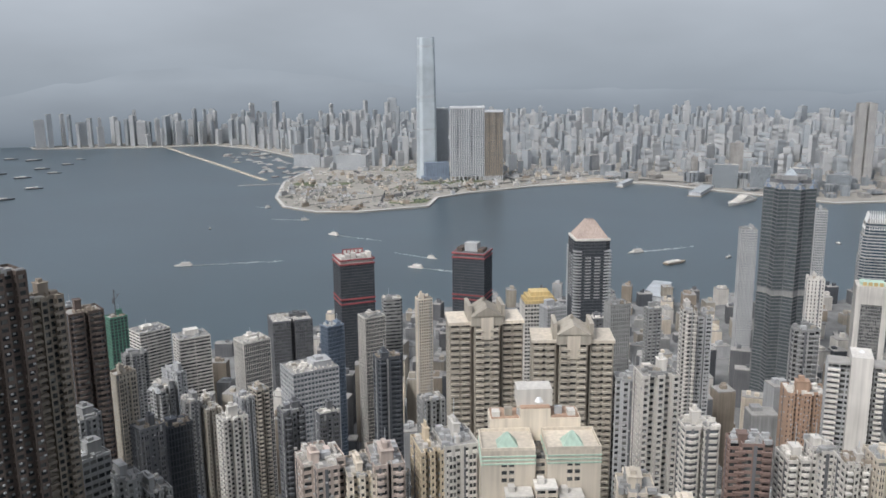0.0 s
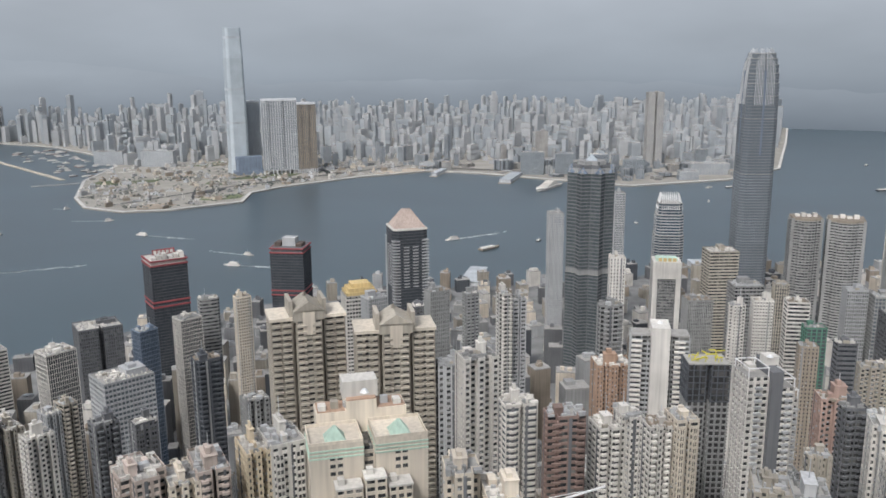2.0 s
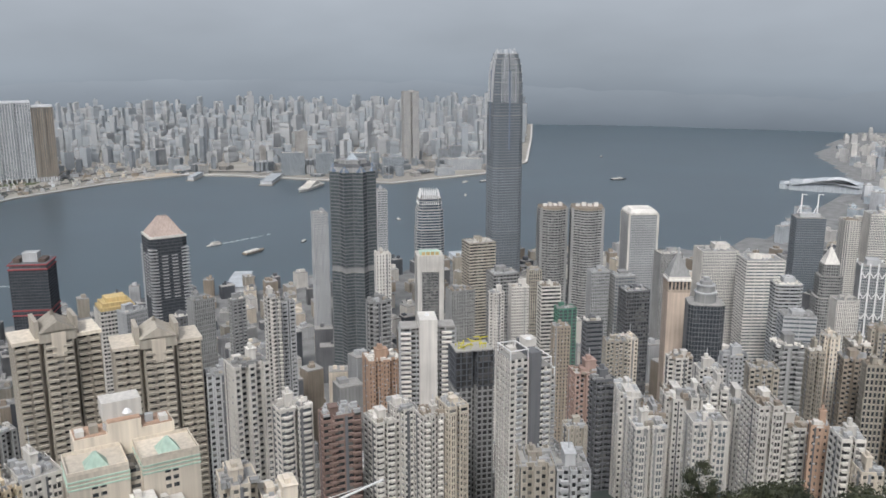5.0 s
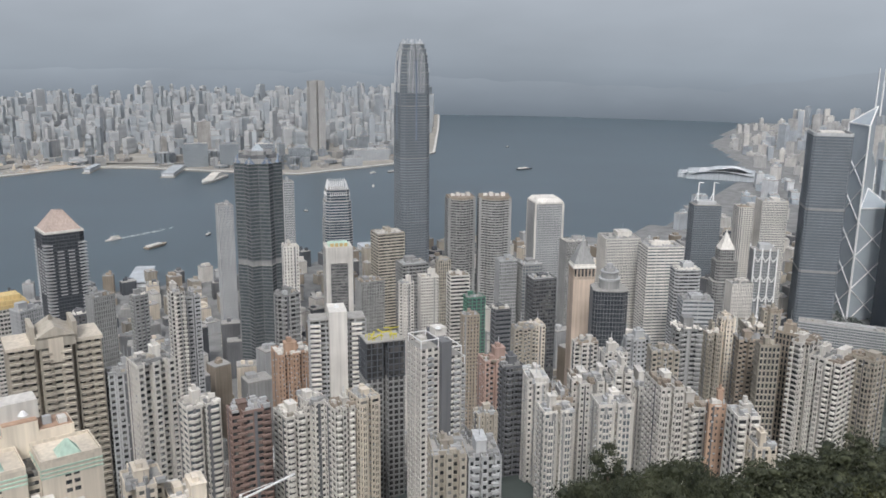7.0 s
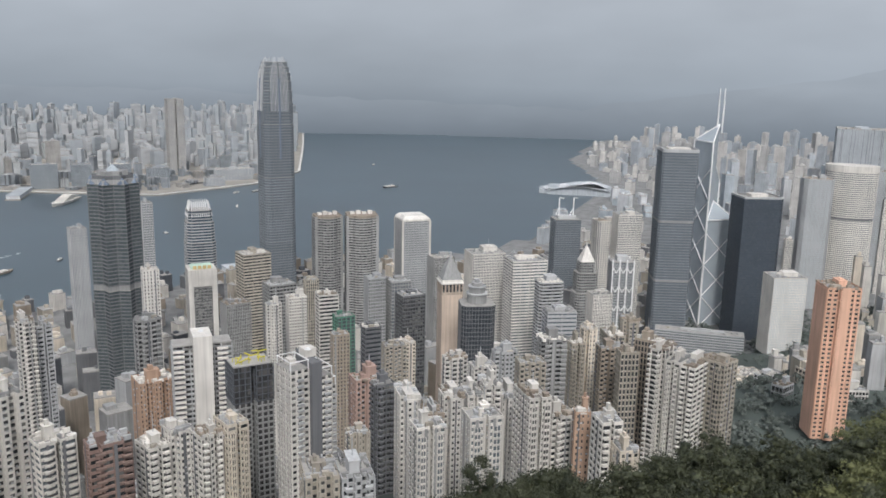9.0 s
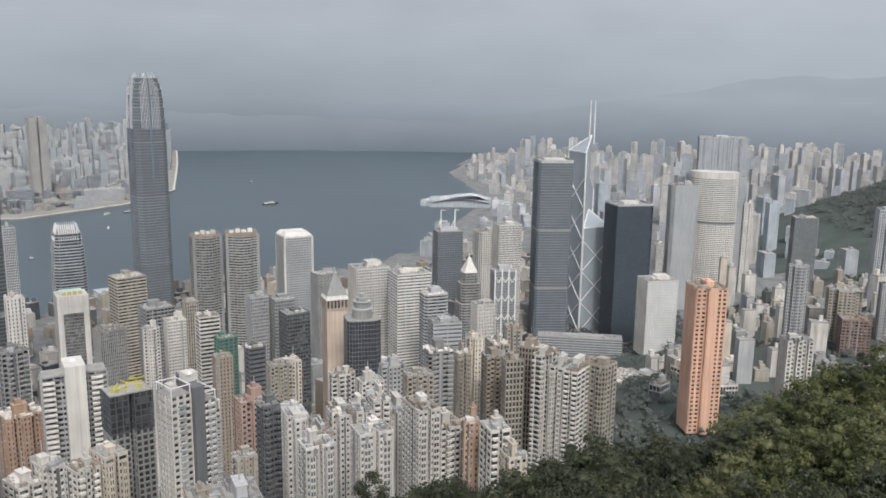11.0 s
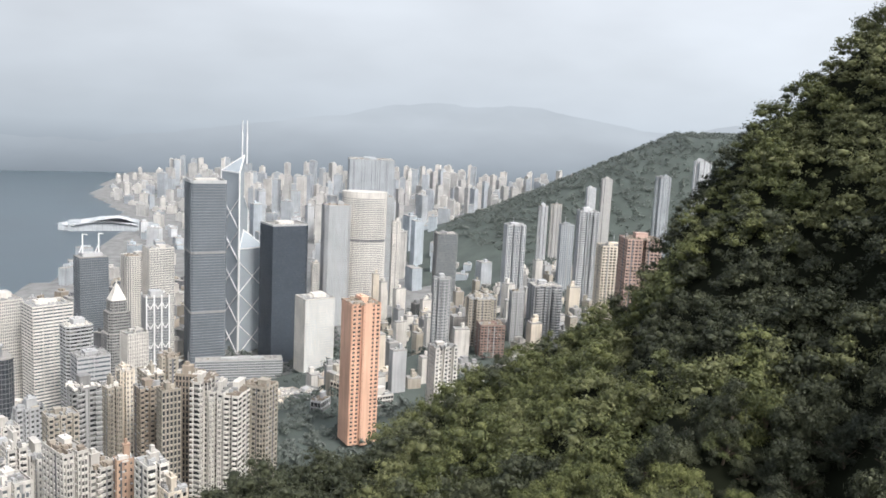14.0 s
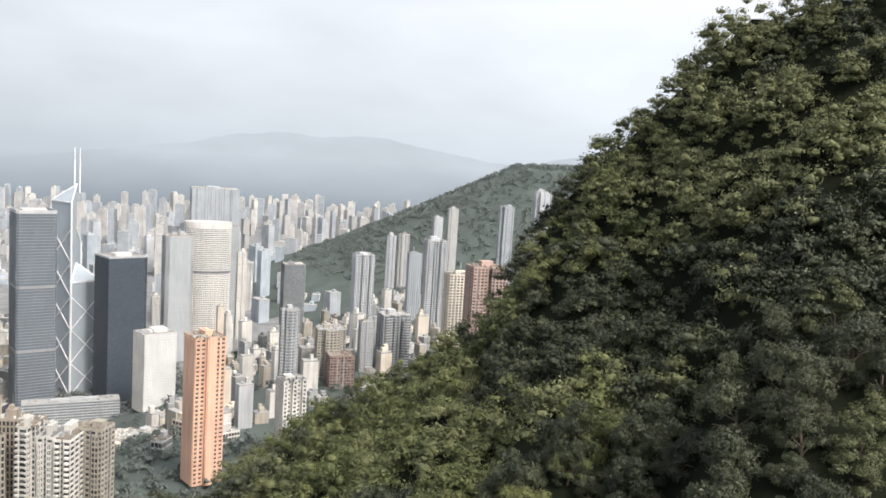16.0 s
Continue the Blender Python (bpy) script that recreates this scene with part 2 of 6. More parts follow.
def roof_works(body, poly, z, wall, rng, rich=1.0):
    """Parapet, roof deck, lift housing, tanks, dishes and masts."""
    xs, ys = [p[0] for p in poly], [p[1] for p in poly]
    w, d = max(xs) - min(xs), max(ys) - min(ys)
    deck = Solid()
    deck.prism(inset(poly, 0.3), z - 0.4, z + 0.25)
    deck = part("roof_deck", deck, ROOF, body)
    par = Solid()
    par.ring(poly, inset(poly, 0.35), [z - 0.2], 1.5)
    part("parapet", par, PAINT.get(wall, PAINT["grey"]), body)
    hw, hd, hh = w * rng.uniform(0.18, 0.42), d * rng.uniform(0.25, 0.5), rng.uniform(2.6, 7) * rich
    hx, hy = rng.uniform(-0.22, 0.22) * w, rng.uniform(-0.2, 0.2) * d
    lift = Solid()
    lift.box(hx - hw / 2, hx + hw / 2, hy - hd / 2, hy + hd / 2, z + 0.2, z + hh)
    lift.box(hx - hw / 2 - 0.3, hx + hw / 2 + 0.3, hy - hd / 2 - 0.3, hy + hd / 2 + 0.3, z + hh, z + hh + 0.4)
    if rng.random() < 0.6:
        lift.box(hx - hw * 0.3, hx + hw * 0.1, hy - hd * 0.3, hy + hd * 0.2, z + hh + 0.4, z + hh + rng.uniform(1.4, 3.4) * rich)
    if rng.random() < 0.5:
        lift.box(-hx - hw * 0.3, -hx + hw * 0.3, -hy - hd * 0.3, -hy + hd * 0.3, z + 0.2, z + rng.uniform(2.4, 4.5))
    part("lift_housing", lift, PAINT.get(wall, PAINT["grey"]), body)
    for k in range(2):
        tank = Solid()
        tx, ty = rng.uniform(-0.38, 0.38) * w, rng.uniform(-0.38, 0.38) * d
        s = rng.uniform(0.8, 2.2)
        tank.box(tx - s, tx + s, ty - s * 0.7, ty + s * 0.7, z + 0.2, z + rng.uniform(1.5, 3.2))
        part("water_tank", tank, rng.choice([PAINT["white"], PAINT["grey"], PAINT["pale_grey"], PAINT["beige"]]), deck)
    clutter = Solid()
    for k in range(int(min(60, max(12, w * d / 11)) * rich)):
        tx, ty = rng.uniform(-0.44, 0.44) * w, rng.uniform(-0.44, 0.44) * d
        p, q = rng.uniform(0.3, 1.6), rng.uniform(0.3, 1.3)
        clutter.box(tx - p, tx + p, ty - q, ty + q, z + 0.2, z + rng.uniform(0.7, 2.6))
    for k in range(3):
        tx, ty = rng.uniform(-0.4, 0.4) * w, rng.uniform(-0.4, 0.4) * d
        clutter.box(tx - 0.12, tx + 0.12, ty - d * 0.16, ty + d * 0.16, z + 0.2, z + 2.2)
        clutter.beam((tx, ty, z), (tx, ty, z + rng.uniform(2.5, 5)), 0.16)
    part("roof_clutter", clutter, rng.choice([PAINT["pale_grey"], PAINT["grey"], PAINT["white"], PAINT["tan"]]), deck, kind="stuff")
    if rng.random() < 0.35 * rich:
        mast = Solid()
        mast.beam((hx, hy, z + hh), (hx, hy, z + hh + rng.uniform(5, 10)), 0.3)
        part("aerial", mast, STEEL, deck)


STYLES = {  # floor, sill, bay, pier
    "flats": (3.0, 1.35, 3.1, 1.3), "balcony": (3.0, 1.2, 5.0, 0.7), "office": (3.8, 1.5, 3.0, 0.5), "grid": (3.7, 1.2, 2.2, 0.9),
    "ribbon": (3.8, 1.9, 12.0, 0.4), "curtain": (4.0, 0.5, 2.0, 0.25), "fins": (3.6, 0.9, 2.0, 1.0), "bare": (3.3, 0.6, 4.0, 0.7)}


def tower(x, y, top, w, d, turn, wall="white", glass="dark", style="flats", plan="box", label="", name="apartment_tower", wings=0, group="", base=None):
    """A building whose roof stands at the height top."""
    rng = random.Random(int(x * 7 + y * 13))
    z0 = (land(x, y) if base is None else base) - 3
    h = top - z0
    body = thing(name, x, y, z0, turn, label or NOTE[style].format(wall.replace("_", " ").replace("far ", "hazy ")), "building" if "tower" not in name else "tower", group)
    floor, sill, bay, pier = STYLES[style]
    sill, bay, pier = sill * rng.uniform(0.85, 1.12), bay * rng.uniform(0.8, 1.25), pier * rng.uniform(0.7, 1.3)
    poly = outline(plan, w, d)
    facade(body, poly, 0, h, floor, sill, bay, pier, wall, glass)
    roof_works(body, poly, h, wall, rng)
    if style == "flats" and plan in ("box", "notch") and w > 8 and base is None and x * x + y * y < 600 ** 2:
        for c in (-0.29, 0.29):  # stacks of projecting bay windows
            bw = w * rng.uniform(0.09, 0.13)
            facade(body, [(c * w - bw, -d / 2 - 1.1), (c * w + bw, -d / 2 - 1.1), (c * w + bw, -d / 2 - 0.02), (c * w - bw, -d / 2 - 0.02)], 0, h - 3, floor, sill * 0.8, bw, 0.3, wall, glass, 0.3)
    if style in ("flats", "balcony"):
        # dark strips set on the wall stand in for the shade of recesses
        wells, n = Solid(), len(poly)
        for i in range(n):
            a, b = Vector(poly[i]), Vector(poly[(i + 1) % n])
            length = (b - a).length
            if length < 5:
                continue
            u = (b - a) / length
            o = Vector((u.y, -u.x)) * 0.12
            for _ in range(max(1, int(length / 11))):
                p = a + u * rng.uniform(0.8, length - 2.2)
                q = p + u * rng.uniform(0.7, 1.5)
                wells.add([(*c, zz) for zz in (0, h + 0.4) for c in (p + o, q + o, q - o * 3, p - o * 3)], [(0, 1, 5, 4), (1, 2, 6, 5), (3, 0, 4, 7), (4, 5, 6, 7)])
        if wells.n:
            part("pipe_duct", wells, PAINT["dark_grey"] if rng.random() < 0.6 else PAINT["grey"], body, kind="stuff")
    if style == "balcony":
        slabs = Solid()
        k = int(h / floor)
        for s in (-1, 1):
            for c in (-0.3, 0.3):
                for i in range(k):
                    zz = i * h / k
                    slabs.box(c * w - w * 0.11, c * w + w * 0.11, s * (d / 2 + 0.6) - 0.75, s * (d / 2 + 0.6) + 0.75, zz, zz + 1.1)
        part("balcony_stack", slabs, PAINT[wall], body, kind="stuff")
    elif style == "flats":
        box = Solid()
        n = len(poly)
        for i in range(n):
            a, b = Vector(poly[i]), Vector(poly[(i + 1) % n])
            if (b - a).length < 3:
                continue
            u = (b - a).normalized()
            o = Vector((u.y, -u.x))
            for k in range(int(h / 3.0)):
                if rng.random() < 0.75:
                    p = a + u * rng.uniform(0.5, (b - a).length - 1.2)
                    q = [p, p + u * 0.9, p + u * 0.9 + o * 0.5, p + o * 0.5]
                    z = k * 3.0 + 0.35
                    box.add([(*c, zz) for zz in (z, z + 0.6) for c in q], [(3, 2, 6, 7), (0, 3, 7, 4), (2, 1, 5, 6), (4, 7, 6, 5), (0, 1, 2, 3)])
        if box.n:
            part("cooling_plant", box, PAINT["pale_grey"], body, kind="stuff")
    return body


def estate(x, y, top, w, d, turn, wall="white", glass="dark", style="flats", plan="box", label=""):
    """A wide block as a row of staggered towers of uneven height."""
    rng = random.Random(int(x * 5 + y * 11))
    n = max(2, round(w / 10.5))
    high = rng.randrange(n)
    c, q = math.cos(radians(turn)), math.sin(radians(turn))
    for i in range(n):
        u, v = (i + 0.5 - n / 2) * w / n, rng.uniform(-3.5, 3.5)
        tower(x + u * c - v * q, y + u * q + v * c, top - (0 if i == high else rng.uniform(1.5, 10)), w / n * 0.93, d * rng.uniform(0.75, 1.05), turn,
              wall if rng.random() < 0.7 else rng.choice(("white", "cream", "pale_grey", "beige")), glass, rng.choice(("flats", "flats", "balcony")), rng.choice(("cross", "notch", "bays")), label)


NOTE = {"flats": "{} concrete apartment tower with small dark windows", "balcony": "{} apartment tower with stacked balconies on its front",
        "office": "{} office block with rows of recessed windows", "grid": "{} office tower with a close grid of square windows",
        "ribbon": "{} office building with ribbon windows between spandrels", "curtain": "{} curtain wall office tower with thin mullions",
        "fins": "{} tower with vertical fins between its windows", "bare": "bare {} concrete tower frame under construction"}


# ---- land and water ----
COAST = [(-3000, 700), (-900, 1130), (135, 1230), (420, 1290), (830, 1270), (1070, 1110), (1530, 880), (1740, 650), (1850, 570), (2160, 540), (2450, 560), (2850, 500), (3700, 850), (4300, 900), (5200, 900)]
FOOT = [(-3000, 500), (-600, 800), (0, 850), (400, 680), (700, 450), (1000, 210), (1500, -80), (2200, -480), (3000, -800), (5200, -1500)]


def along(line, x):
    for (x0, y0), (x1, y1) in zip(line, line[1:]):
        if x <= x1:
            return y0 + (y1 - y0) * (x - x0) / (x1 - x0)
    return line[-1][1]


CREST = [(-3000, 330), (-200, 400), (0, 365), (200, 250), (400, 195), (600, 172), (1000, 165), (1500, 140), (2000, 90), (5200, 40)]


def land(x, y):
    """Height of the island's ground above the sea."""
    if along(COAST, x) < y:
        return -6.0
    s = max(0.0, along(FOOT, x) - y)
    h = min(4.0 + 0.28 * s + 0.0002 * s * s, along(CREST, x))
    spur = max(0.0, -240 - y) * 0.46 * math.exp(-((x - 2350) / 480) ** 2)
    return max(h, min(spur, 375 + 0.02 * x - 47))


def grid_mesh(name, xs, ys, fn, mat):
    v = [(x, y, fn(x, y)) for y in ys for x in xs]
    n = len(xs)
    f = [(j * n + i, j * n + i + 1, (j + 1) * n + i + 1, (j + 1) * n + i) for j in range(len(ys) - 1) for i in range(n - 1)]
    me = bpy.data.meshes.new(name)
    me.from_pydata(v, [], f)
    me.shade_smooth()
    me.materials.append(mat)
    return me


EARTH = material("earth_and_scrub", (0.068, 0.083, 0.074), 0.95, vary=0.4, stain=0.1, scale=0.08)
ASPHALT = material("asphalt", (0.07, 0.07, 0.072), 0.9, vary=0.3, scale=0.1)
PAVING = material("pale_paving", (0.36, 0.34, 0.30), 0.9, vary=0.35, scale=0.05)
LAWN = material("lawn", (0.11, 0.13, 0.07), 0.95, vary=0.4, scale=0.06)
WATER = material("harbour_water", (0.038, 0.063, 0.08), 0.3, vary=0.25, scale=0.012, spec=0.5)
wb = WATER.node_tree.nodes
# sheen added to pale the far water in place of haze
wb["Principled BSDF"].inputs["Sheen Weight"].default_value, wb["Principled BSDF"].inputs["Sheen Roughness"].default_value = 0.13, 0.3
_nz, _bp, _tc = wb.new("ShaderNodeTexNoise"), wb.new("ShaderNodeBump"), wb.new("ShaderNodeTexCoord")
_nz.inputs["Scale"].default_value, _nz.inputs["Detail"].default_value = 0.06, 6
_bp.inputs["Strength"].default_value, _bp.inputs["Distance"].default_value = 0.15, 0.25
WATER.node_tree.links.new(_tc.outputs["Object"], _nz.inputs["Vector"])
WATER.node_tree.links.new(_nz.outputs[0], _bp.inputs["Height"])
WATER.node_tree.links.new(_bp.outputs[0], wb["Principled BSDF"].inputs["Normal"])

sea = Solid()
sea.add([(-6000, -6000, 0), (6000, -6000, 0), (6000, 6000, 0), (-6000, 6000, 0)], [(0, 1, 2, 3)])
tagged(new("water", sea.mesh("water", WATER)), "calm grey-blue harbour water", "water", kind="structure")
_ground = grid_mesh("ground", [-1500 + 40 * i for i in range(160)], [-2600 + 40 * i for i in range(100)], land, EARTH)
TOWN = material("town_paving", (0.19, 0.19, 0.187), 0.9, vary=0.5, stain=0.1, scale=0.15)
_ground.materials.append(TOWN)
for _f in _ground.polygons:
    _c = _f.center
    if _c.z < 14 or (_c.z < 170 and math.degrees(math.atan2(_c.x, _c.y)) < 76):
        _f.material_index = 1
tagged(new("ground", _ground), "hillside running down to the paved waterfront", "ground", kind="structure")

HAZE = glow("hazy_sky", (0.40, 0.43, 0.465), vary=0.1)
_n, _l = HAZE.node_tree.nodes, HAZE.node_tree.links
_em = next(q for q in _n if q.type == "EMISSION")
_sep, _tc2, _up, _east, _ramp, _mul = _n.new("ShaderNodeSeparateXYZ"), _n.new("ShaderNodeTexCoord"), _n.new("ShaderNodeMapRange"), _n.new("ShaderNodeMapRange"), _n.new("ShaderNodeValToRGB"), _n.new("ShaderNodeVectorMath")
_l.new(_tc2.outputs["Object"], _sep.inputs[0])
_l.new(_sep.outputs[2], _up.inputs[0])
_up.inputs[1].default_value, _up.inputs[2].default_value = 0, 1700
_l.new(_up.outputs[0], _ramp.inputs[0])
_ramp.color_ramp.elements[0].position, _ramp.color_ramp.elements[0].color = 0.0, (0.158, 0.181, 0.203, 1)
_ramp.color_ramp.elements[1].position, _ramp.color_ramp.elements[1].color = 0.75, (0.415, 0.432, 0.455, 1)
for _p, _c in ((0.08, (0.205, 0.23, 0.254, 1)), (0.16, (0.276, 0.302, 0.327, 1)), (0.25, (0.312, 0.336, 0.36, 1)), (0.42, (0.37, 0.392, 0.415, 1))):
    _ramp.color_ramp.elements.new(_p).color = _c
_l.new(_sep.outputs[1], _east.inputs[0])
_east.inputs[1].default_value, _east.inputs[2].default_value, _east.inputs[3].default_value, _east.inputs[4].default_value = 1000, -3500, 1.02, 1.24
_mul.operation = "SCALE"
_l.new(_ramp.outputs[0], _mul.inputs[0])
_l.new(_east.outputs[0], _mul.inputs["Scale"])
_l.new(_mul.outputs[0], _em.inputs[0])
dome = Solid()
_n = 96
for k, (r, z) in enumerate(((4950, -60), (4950, 1200), (4500, 2400))):
    dome.v.append(np.array([(r * math.cos(2 * math.pi * i / _n), r * math.sin(2 * math.pi * i / _n), z) for i in range(_n)]))
dome.f = [(k * _n + i, k * _n + (i + 1) % _n, (k + 1) * _n + (i + 1) % _n, (k + 1) * _n + i) for k in range(2) for i in range(_n)]
tagged(new("backdrop", dome.mesh("backdrop", HAZE)), "pale grey hazy sky low over the horizon", "sky", kind="structure")


# ---- wooded hillside beside the eye ----
SKYLINE = [(60, -35), (66, -33), (68.6, -30.4), (71.5, -27.3), (79, -26.7), (87, -24.2), (91, -23.4), (95, -22.5), (98.7, -20.2), (101.6, -18.0), (108.2, -14.4), (113, -11.0), (114.9, -6.4), (119.2, 0.4), (123.8, 5.2), (127.4, 9.9), (135, 12.2), (160, 13)]
REACH = [(60, 110), (70, 125), (80, 150), (90, 190), (100, 220), (110, 235), (120, 255), (135, 230), (160, 200)]


def slope(b, r):
    """Height of the near hillside at bearing b degrees and distance r."""
    rs, e = along(REACH, b), along(SKYLINE, b)
    swell = 3.4 * noise.noise((b * 0.11, r * 0.03, 7.3)) * min(1.0, r / 90)
    swell += math.sin(math.pi * min(1.0, r / rs)) * (4.5 * math.exp(-((b - 110) / 6) ** 2) - 7 * math.exp(-((b - 125) / 4.5) ** 2) + 3 * math.exp(-((b - 134) / 5) ** 2) - 4 * math.exp(-((b - 94) / 4) ** 2))
    if r <= rs:
        k = max(0.0, (r - 38) / (rs - 38)) ** 0.75
        return EYE + r * math.tan(radians(-38 + (e + 38) * k)) - 3.2 + swell
    return EYE + rs * math.tan(radians(e)) - 3.2 + swell - (r - rs) * 0.9


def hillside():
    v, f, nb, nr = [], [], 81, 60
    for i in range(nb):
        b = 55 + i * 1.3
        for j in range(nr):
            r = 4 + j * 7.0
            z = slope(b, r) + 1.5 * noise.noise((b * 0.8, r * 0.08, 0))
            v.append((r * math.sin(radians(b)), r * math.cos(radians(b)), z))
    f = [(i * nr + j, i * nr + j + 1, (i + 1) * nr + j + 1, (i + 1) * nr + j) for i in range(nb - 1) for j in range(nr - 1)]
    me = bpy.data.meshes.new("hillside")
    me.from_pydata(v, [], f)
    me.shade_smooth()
    # near-black base colour puts the shade between the crowns into the ground
    me.materials.append(material("shaded_ground", (0.012, 0.014, 0.008), 1.0, vary=0.4, scale=0.6, spec=0.05))
    return tagged(new("hillside", me), "steep hillside coloured shade-dark under the trees", "ground", kind="structure")


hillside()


def leafy(name, dark, bright, rough=0.55):
    m = bpy.data.materials.new(name)
    m.use_nodes = True
    n, l = m.node_tree.nodes, m.node_tree.links
    b = n["Principled BSDF"]
    b.inputs["Roughness"].default_value, b.inputs["Specular IOR Level"].default_value = rough, 0.3
    geo, oi, tc, nz = n.new("ShaderNodeNewGeometry"), n.new("ShaderNodeObjectInfo"), n.new("ShaderNodeTexCoord"), n.new("ShaderNodeTexNoise")
    nz.inputs["Scale"].default_value = 0.09
    l.new(geo.outputs["Position"], nz.inputs["Vector"])
    add = n.new("ShaderNodeMath")
    add.operation = "MULTIPLY_ADD"
    add.inputs[1].default_value = 0.4
    l.new(geo.outputs["Random Per Island"], add.inputs[0])
    l.new(nz.outputs[0], add.inputs[2])
    sub = n.new("ShaderNodeMath")
    sub.operation = "MULTIPLY_ADD"
    sub.inputs[1].default_value = 0.6
    l.new(oi.outputs["Random"], sub.inputs[0])
    l.new(add.outputs[0], sub.inputs[2])
    mr = n.new("ShaderNodeMapRange")
    mr.inputs[1].default_value, mr.inputs[2].default_value = 0.55, 1.4
    l.new(sub.outputs[0], mr.inputs[0])
    mix = n.new("ShaderNodeMix")
    mix.data_type = "RGBA"
    mix.inputs[6].default_value, mix.inputs[7].default_value = (*dark, 1), (*bright, 1)
    l.new(mr.outputs[0], mix.inputs[0])
    l.new(mix.outputs[2], b.inputs["Base Color"])
    return m


LEAF = leafy("broadleaf_foliage", (0.031, 0.040, 0.018), (0.138, 0.145, 0.062))
# evergreen leaves with the hillside's shade put into a darker colour
LEAF_SHADED = leafy("shaded_evergreen_foliage", (0.019, 0.025, 0.014), (0.084, 0.091, 0.048))
# foliage farther off, greyed and blued by haze mixed into its colour
LEAF_HAZED = leafy("hazed_foliage", (0.07, 0.085, 0.077), (0.13, 0.148, 0.132))
# yellow-green leaves, brightened further to paint the sunlit spur
LEAF_YOUNG_LIT = leafy("young_lit_foliage", (0.042, 0.054, 0.021), (0.165, 0.174, 0.06))
BARK = material("bark", (0.09, 0.07, 0.05), 0.95, vary=0.3, scale=2)


def ball(level):
    bm = bmesh.new()
    bmesh.ops.create_icosphere(bm, subdivisions=level, radius=1.0)
    bm.verts.ensure_lookup_table()
    v = np.array([q.co[:] for q in bm.verts])
    f = np.array([[q.index for q in p.verts] for p in bm.faces])
    bm.free()
    return v, f


BALLS = {1: ball(1), 2: ball(2)}


def crown(rng, radius, height, leaves, size, level=1, lumps=(12, 19)):
    """Uneven clumps of foliage, each a lumpy heart set about with leaf sprays; returns vertices and triangles."""
    clumps = []
    for _ in range(rng.integers(*lumps)):
        a, k = rng.uniform(0, 2 * math.pi), math.sqrt(rng.uniform(0, 1))
        zz = (1 - k * k) * 0.8 + rng.uniform(-0.2, 0.28)
        clumps.append((radius * k * 0.85 * math.cos(a), radius * k * 0.85 * math.sin(a), height * zz, rng.uniform(0.2, 0.4) * radius * (14 / lumps[1]) ** 0.35))
    clumps = np.array(clumps)
    bv, bf = BALLS[level]
    hearts, faces, n = [], [], 0
    for cx, cy, cz, cr in clumps:
        hearts.append(bv * cr * rng.uniform(0.32, 0.66, (len(bv), 1)) * (1, 1, 0.72) + (cx, cy, cz))
        faces.append(bf + n)
        n += len(bv)
    c = clumps[rng.integers(0, len(clumps), leaves)]
    d = rng.normal(size=(leaves, 3))
    d[:, 2] = np.abs(d[:, 2]) - 0.35
    d /= np.linalg.norm(d, axis=1)[:, None]
    pos = c[:, :3] + d * c[:, 3:] * rng.uniform(0.6, 1.3, (leaves, 1)) * (1, 1, 0.78)
    nrm = d + rng.normal(size=(leaves, 3)) * 0.5 + (0, 0, 0.35)
    nrm /= np.linalg.norm(nrm, axis=1)[:, None]
    u = np.cross(nrm, rng.normal(size=(leaves, 3)))
    u /= np.linalg.norm(u, axis=1)[:, None]
    w = np.cross(nrm, u)
    s = (size * rng.uniform(0.6, 1.3, leaves))[:, None]
    tri = np.stack([pos - u * s * 0.55 - w * s * 0.2, pos + u * s * 0.55 - w * s * 0.1, pos + w * s * 0.42], 1).reshape(-1, 3)
    hearts.append(tri)
    faces.append(np.arange(leaves * 3).reshape(-1, 3) + n)
    return np.concatenate(hearts), np.concatenate(faces)


def leaf_mesh(name, v, f, mat):
    me = bpy.data.meshes.new(name)
    me.vertices.add(len(v))
    me.vertices.foreach_set("co", np.asarray(v, np.float32).ravel())
    me.loops.add(f.size)
    me.loops.foreach_set("vertex_index", f.astype(np.int32).ravel())
    me.polygons.add(len(f))
    me.polygons.foreach_set("loop_start", np.arange(0, f.size, 3, dtype=np.int32))
    me.update(calc_edges=True)
    me.materials.append(mat)
    return me


def tree_kind(rng, mat, leaves=2600, radius=4.2, height=4.5, size=0.62):
    """A tapered trunk with limbs, and a crown."""
    body = new("tree")
    tagged(body, "broadleaf tree with a dense green crown on the hillside", "tree", "trees on the hillside")
    wood = Solid()
    pts = [Vector((0, 0, -4)), Vector((0.2, 0.1, -1.5)), Vector((0.1, -0.2, 0.8)), Vector((0, 0, 2.6))]
    for a, b, w in zip(pts, pts[1:], (0.55, 0.42, 0.3)):
        wood.beam(a, b, w)
    for i in range(6):
        a = i * 1.05 + rng.uniform(-0.3, 0.3)
        mid = Vector((1.3 * math.cos(a), 1.3 * math.sin(a), 0.6 + 0.2 * i))
        wood.beam((0, 0, -0.6 + 0.35 * i), mid, 0.2)
        wood.beam(mid, (radius * 0.7 * math.cos(a), radius * 0.7 * math.sin(a), 1.6 + 0.2 * i), 0.11)
    part("trunk", wood, BARK, body)
    v, f = crown(rng, radius, height, leaves, size, 1, (16, 24))
    part("crown", leaf_mesh("crown", v, f, mat), None, body)
    return body


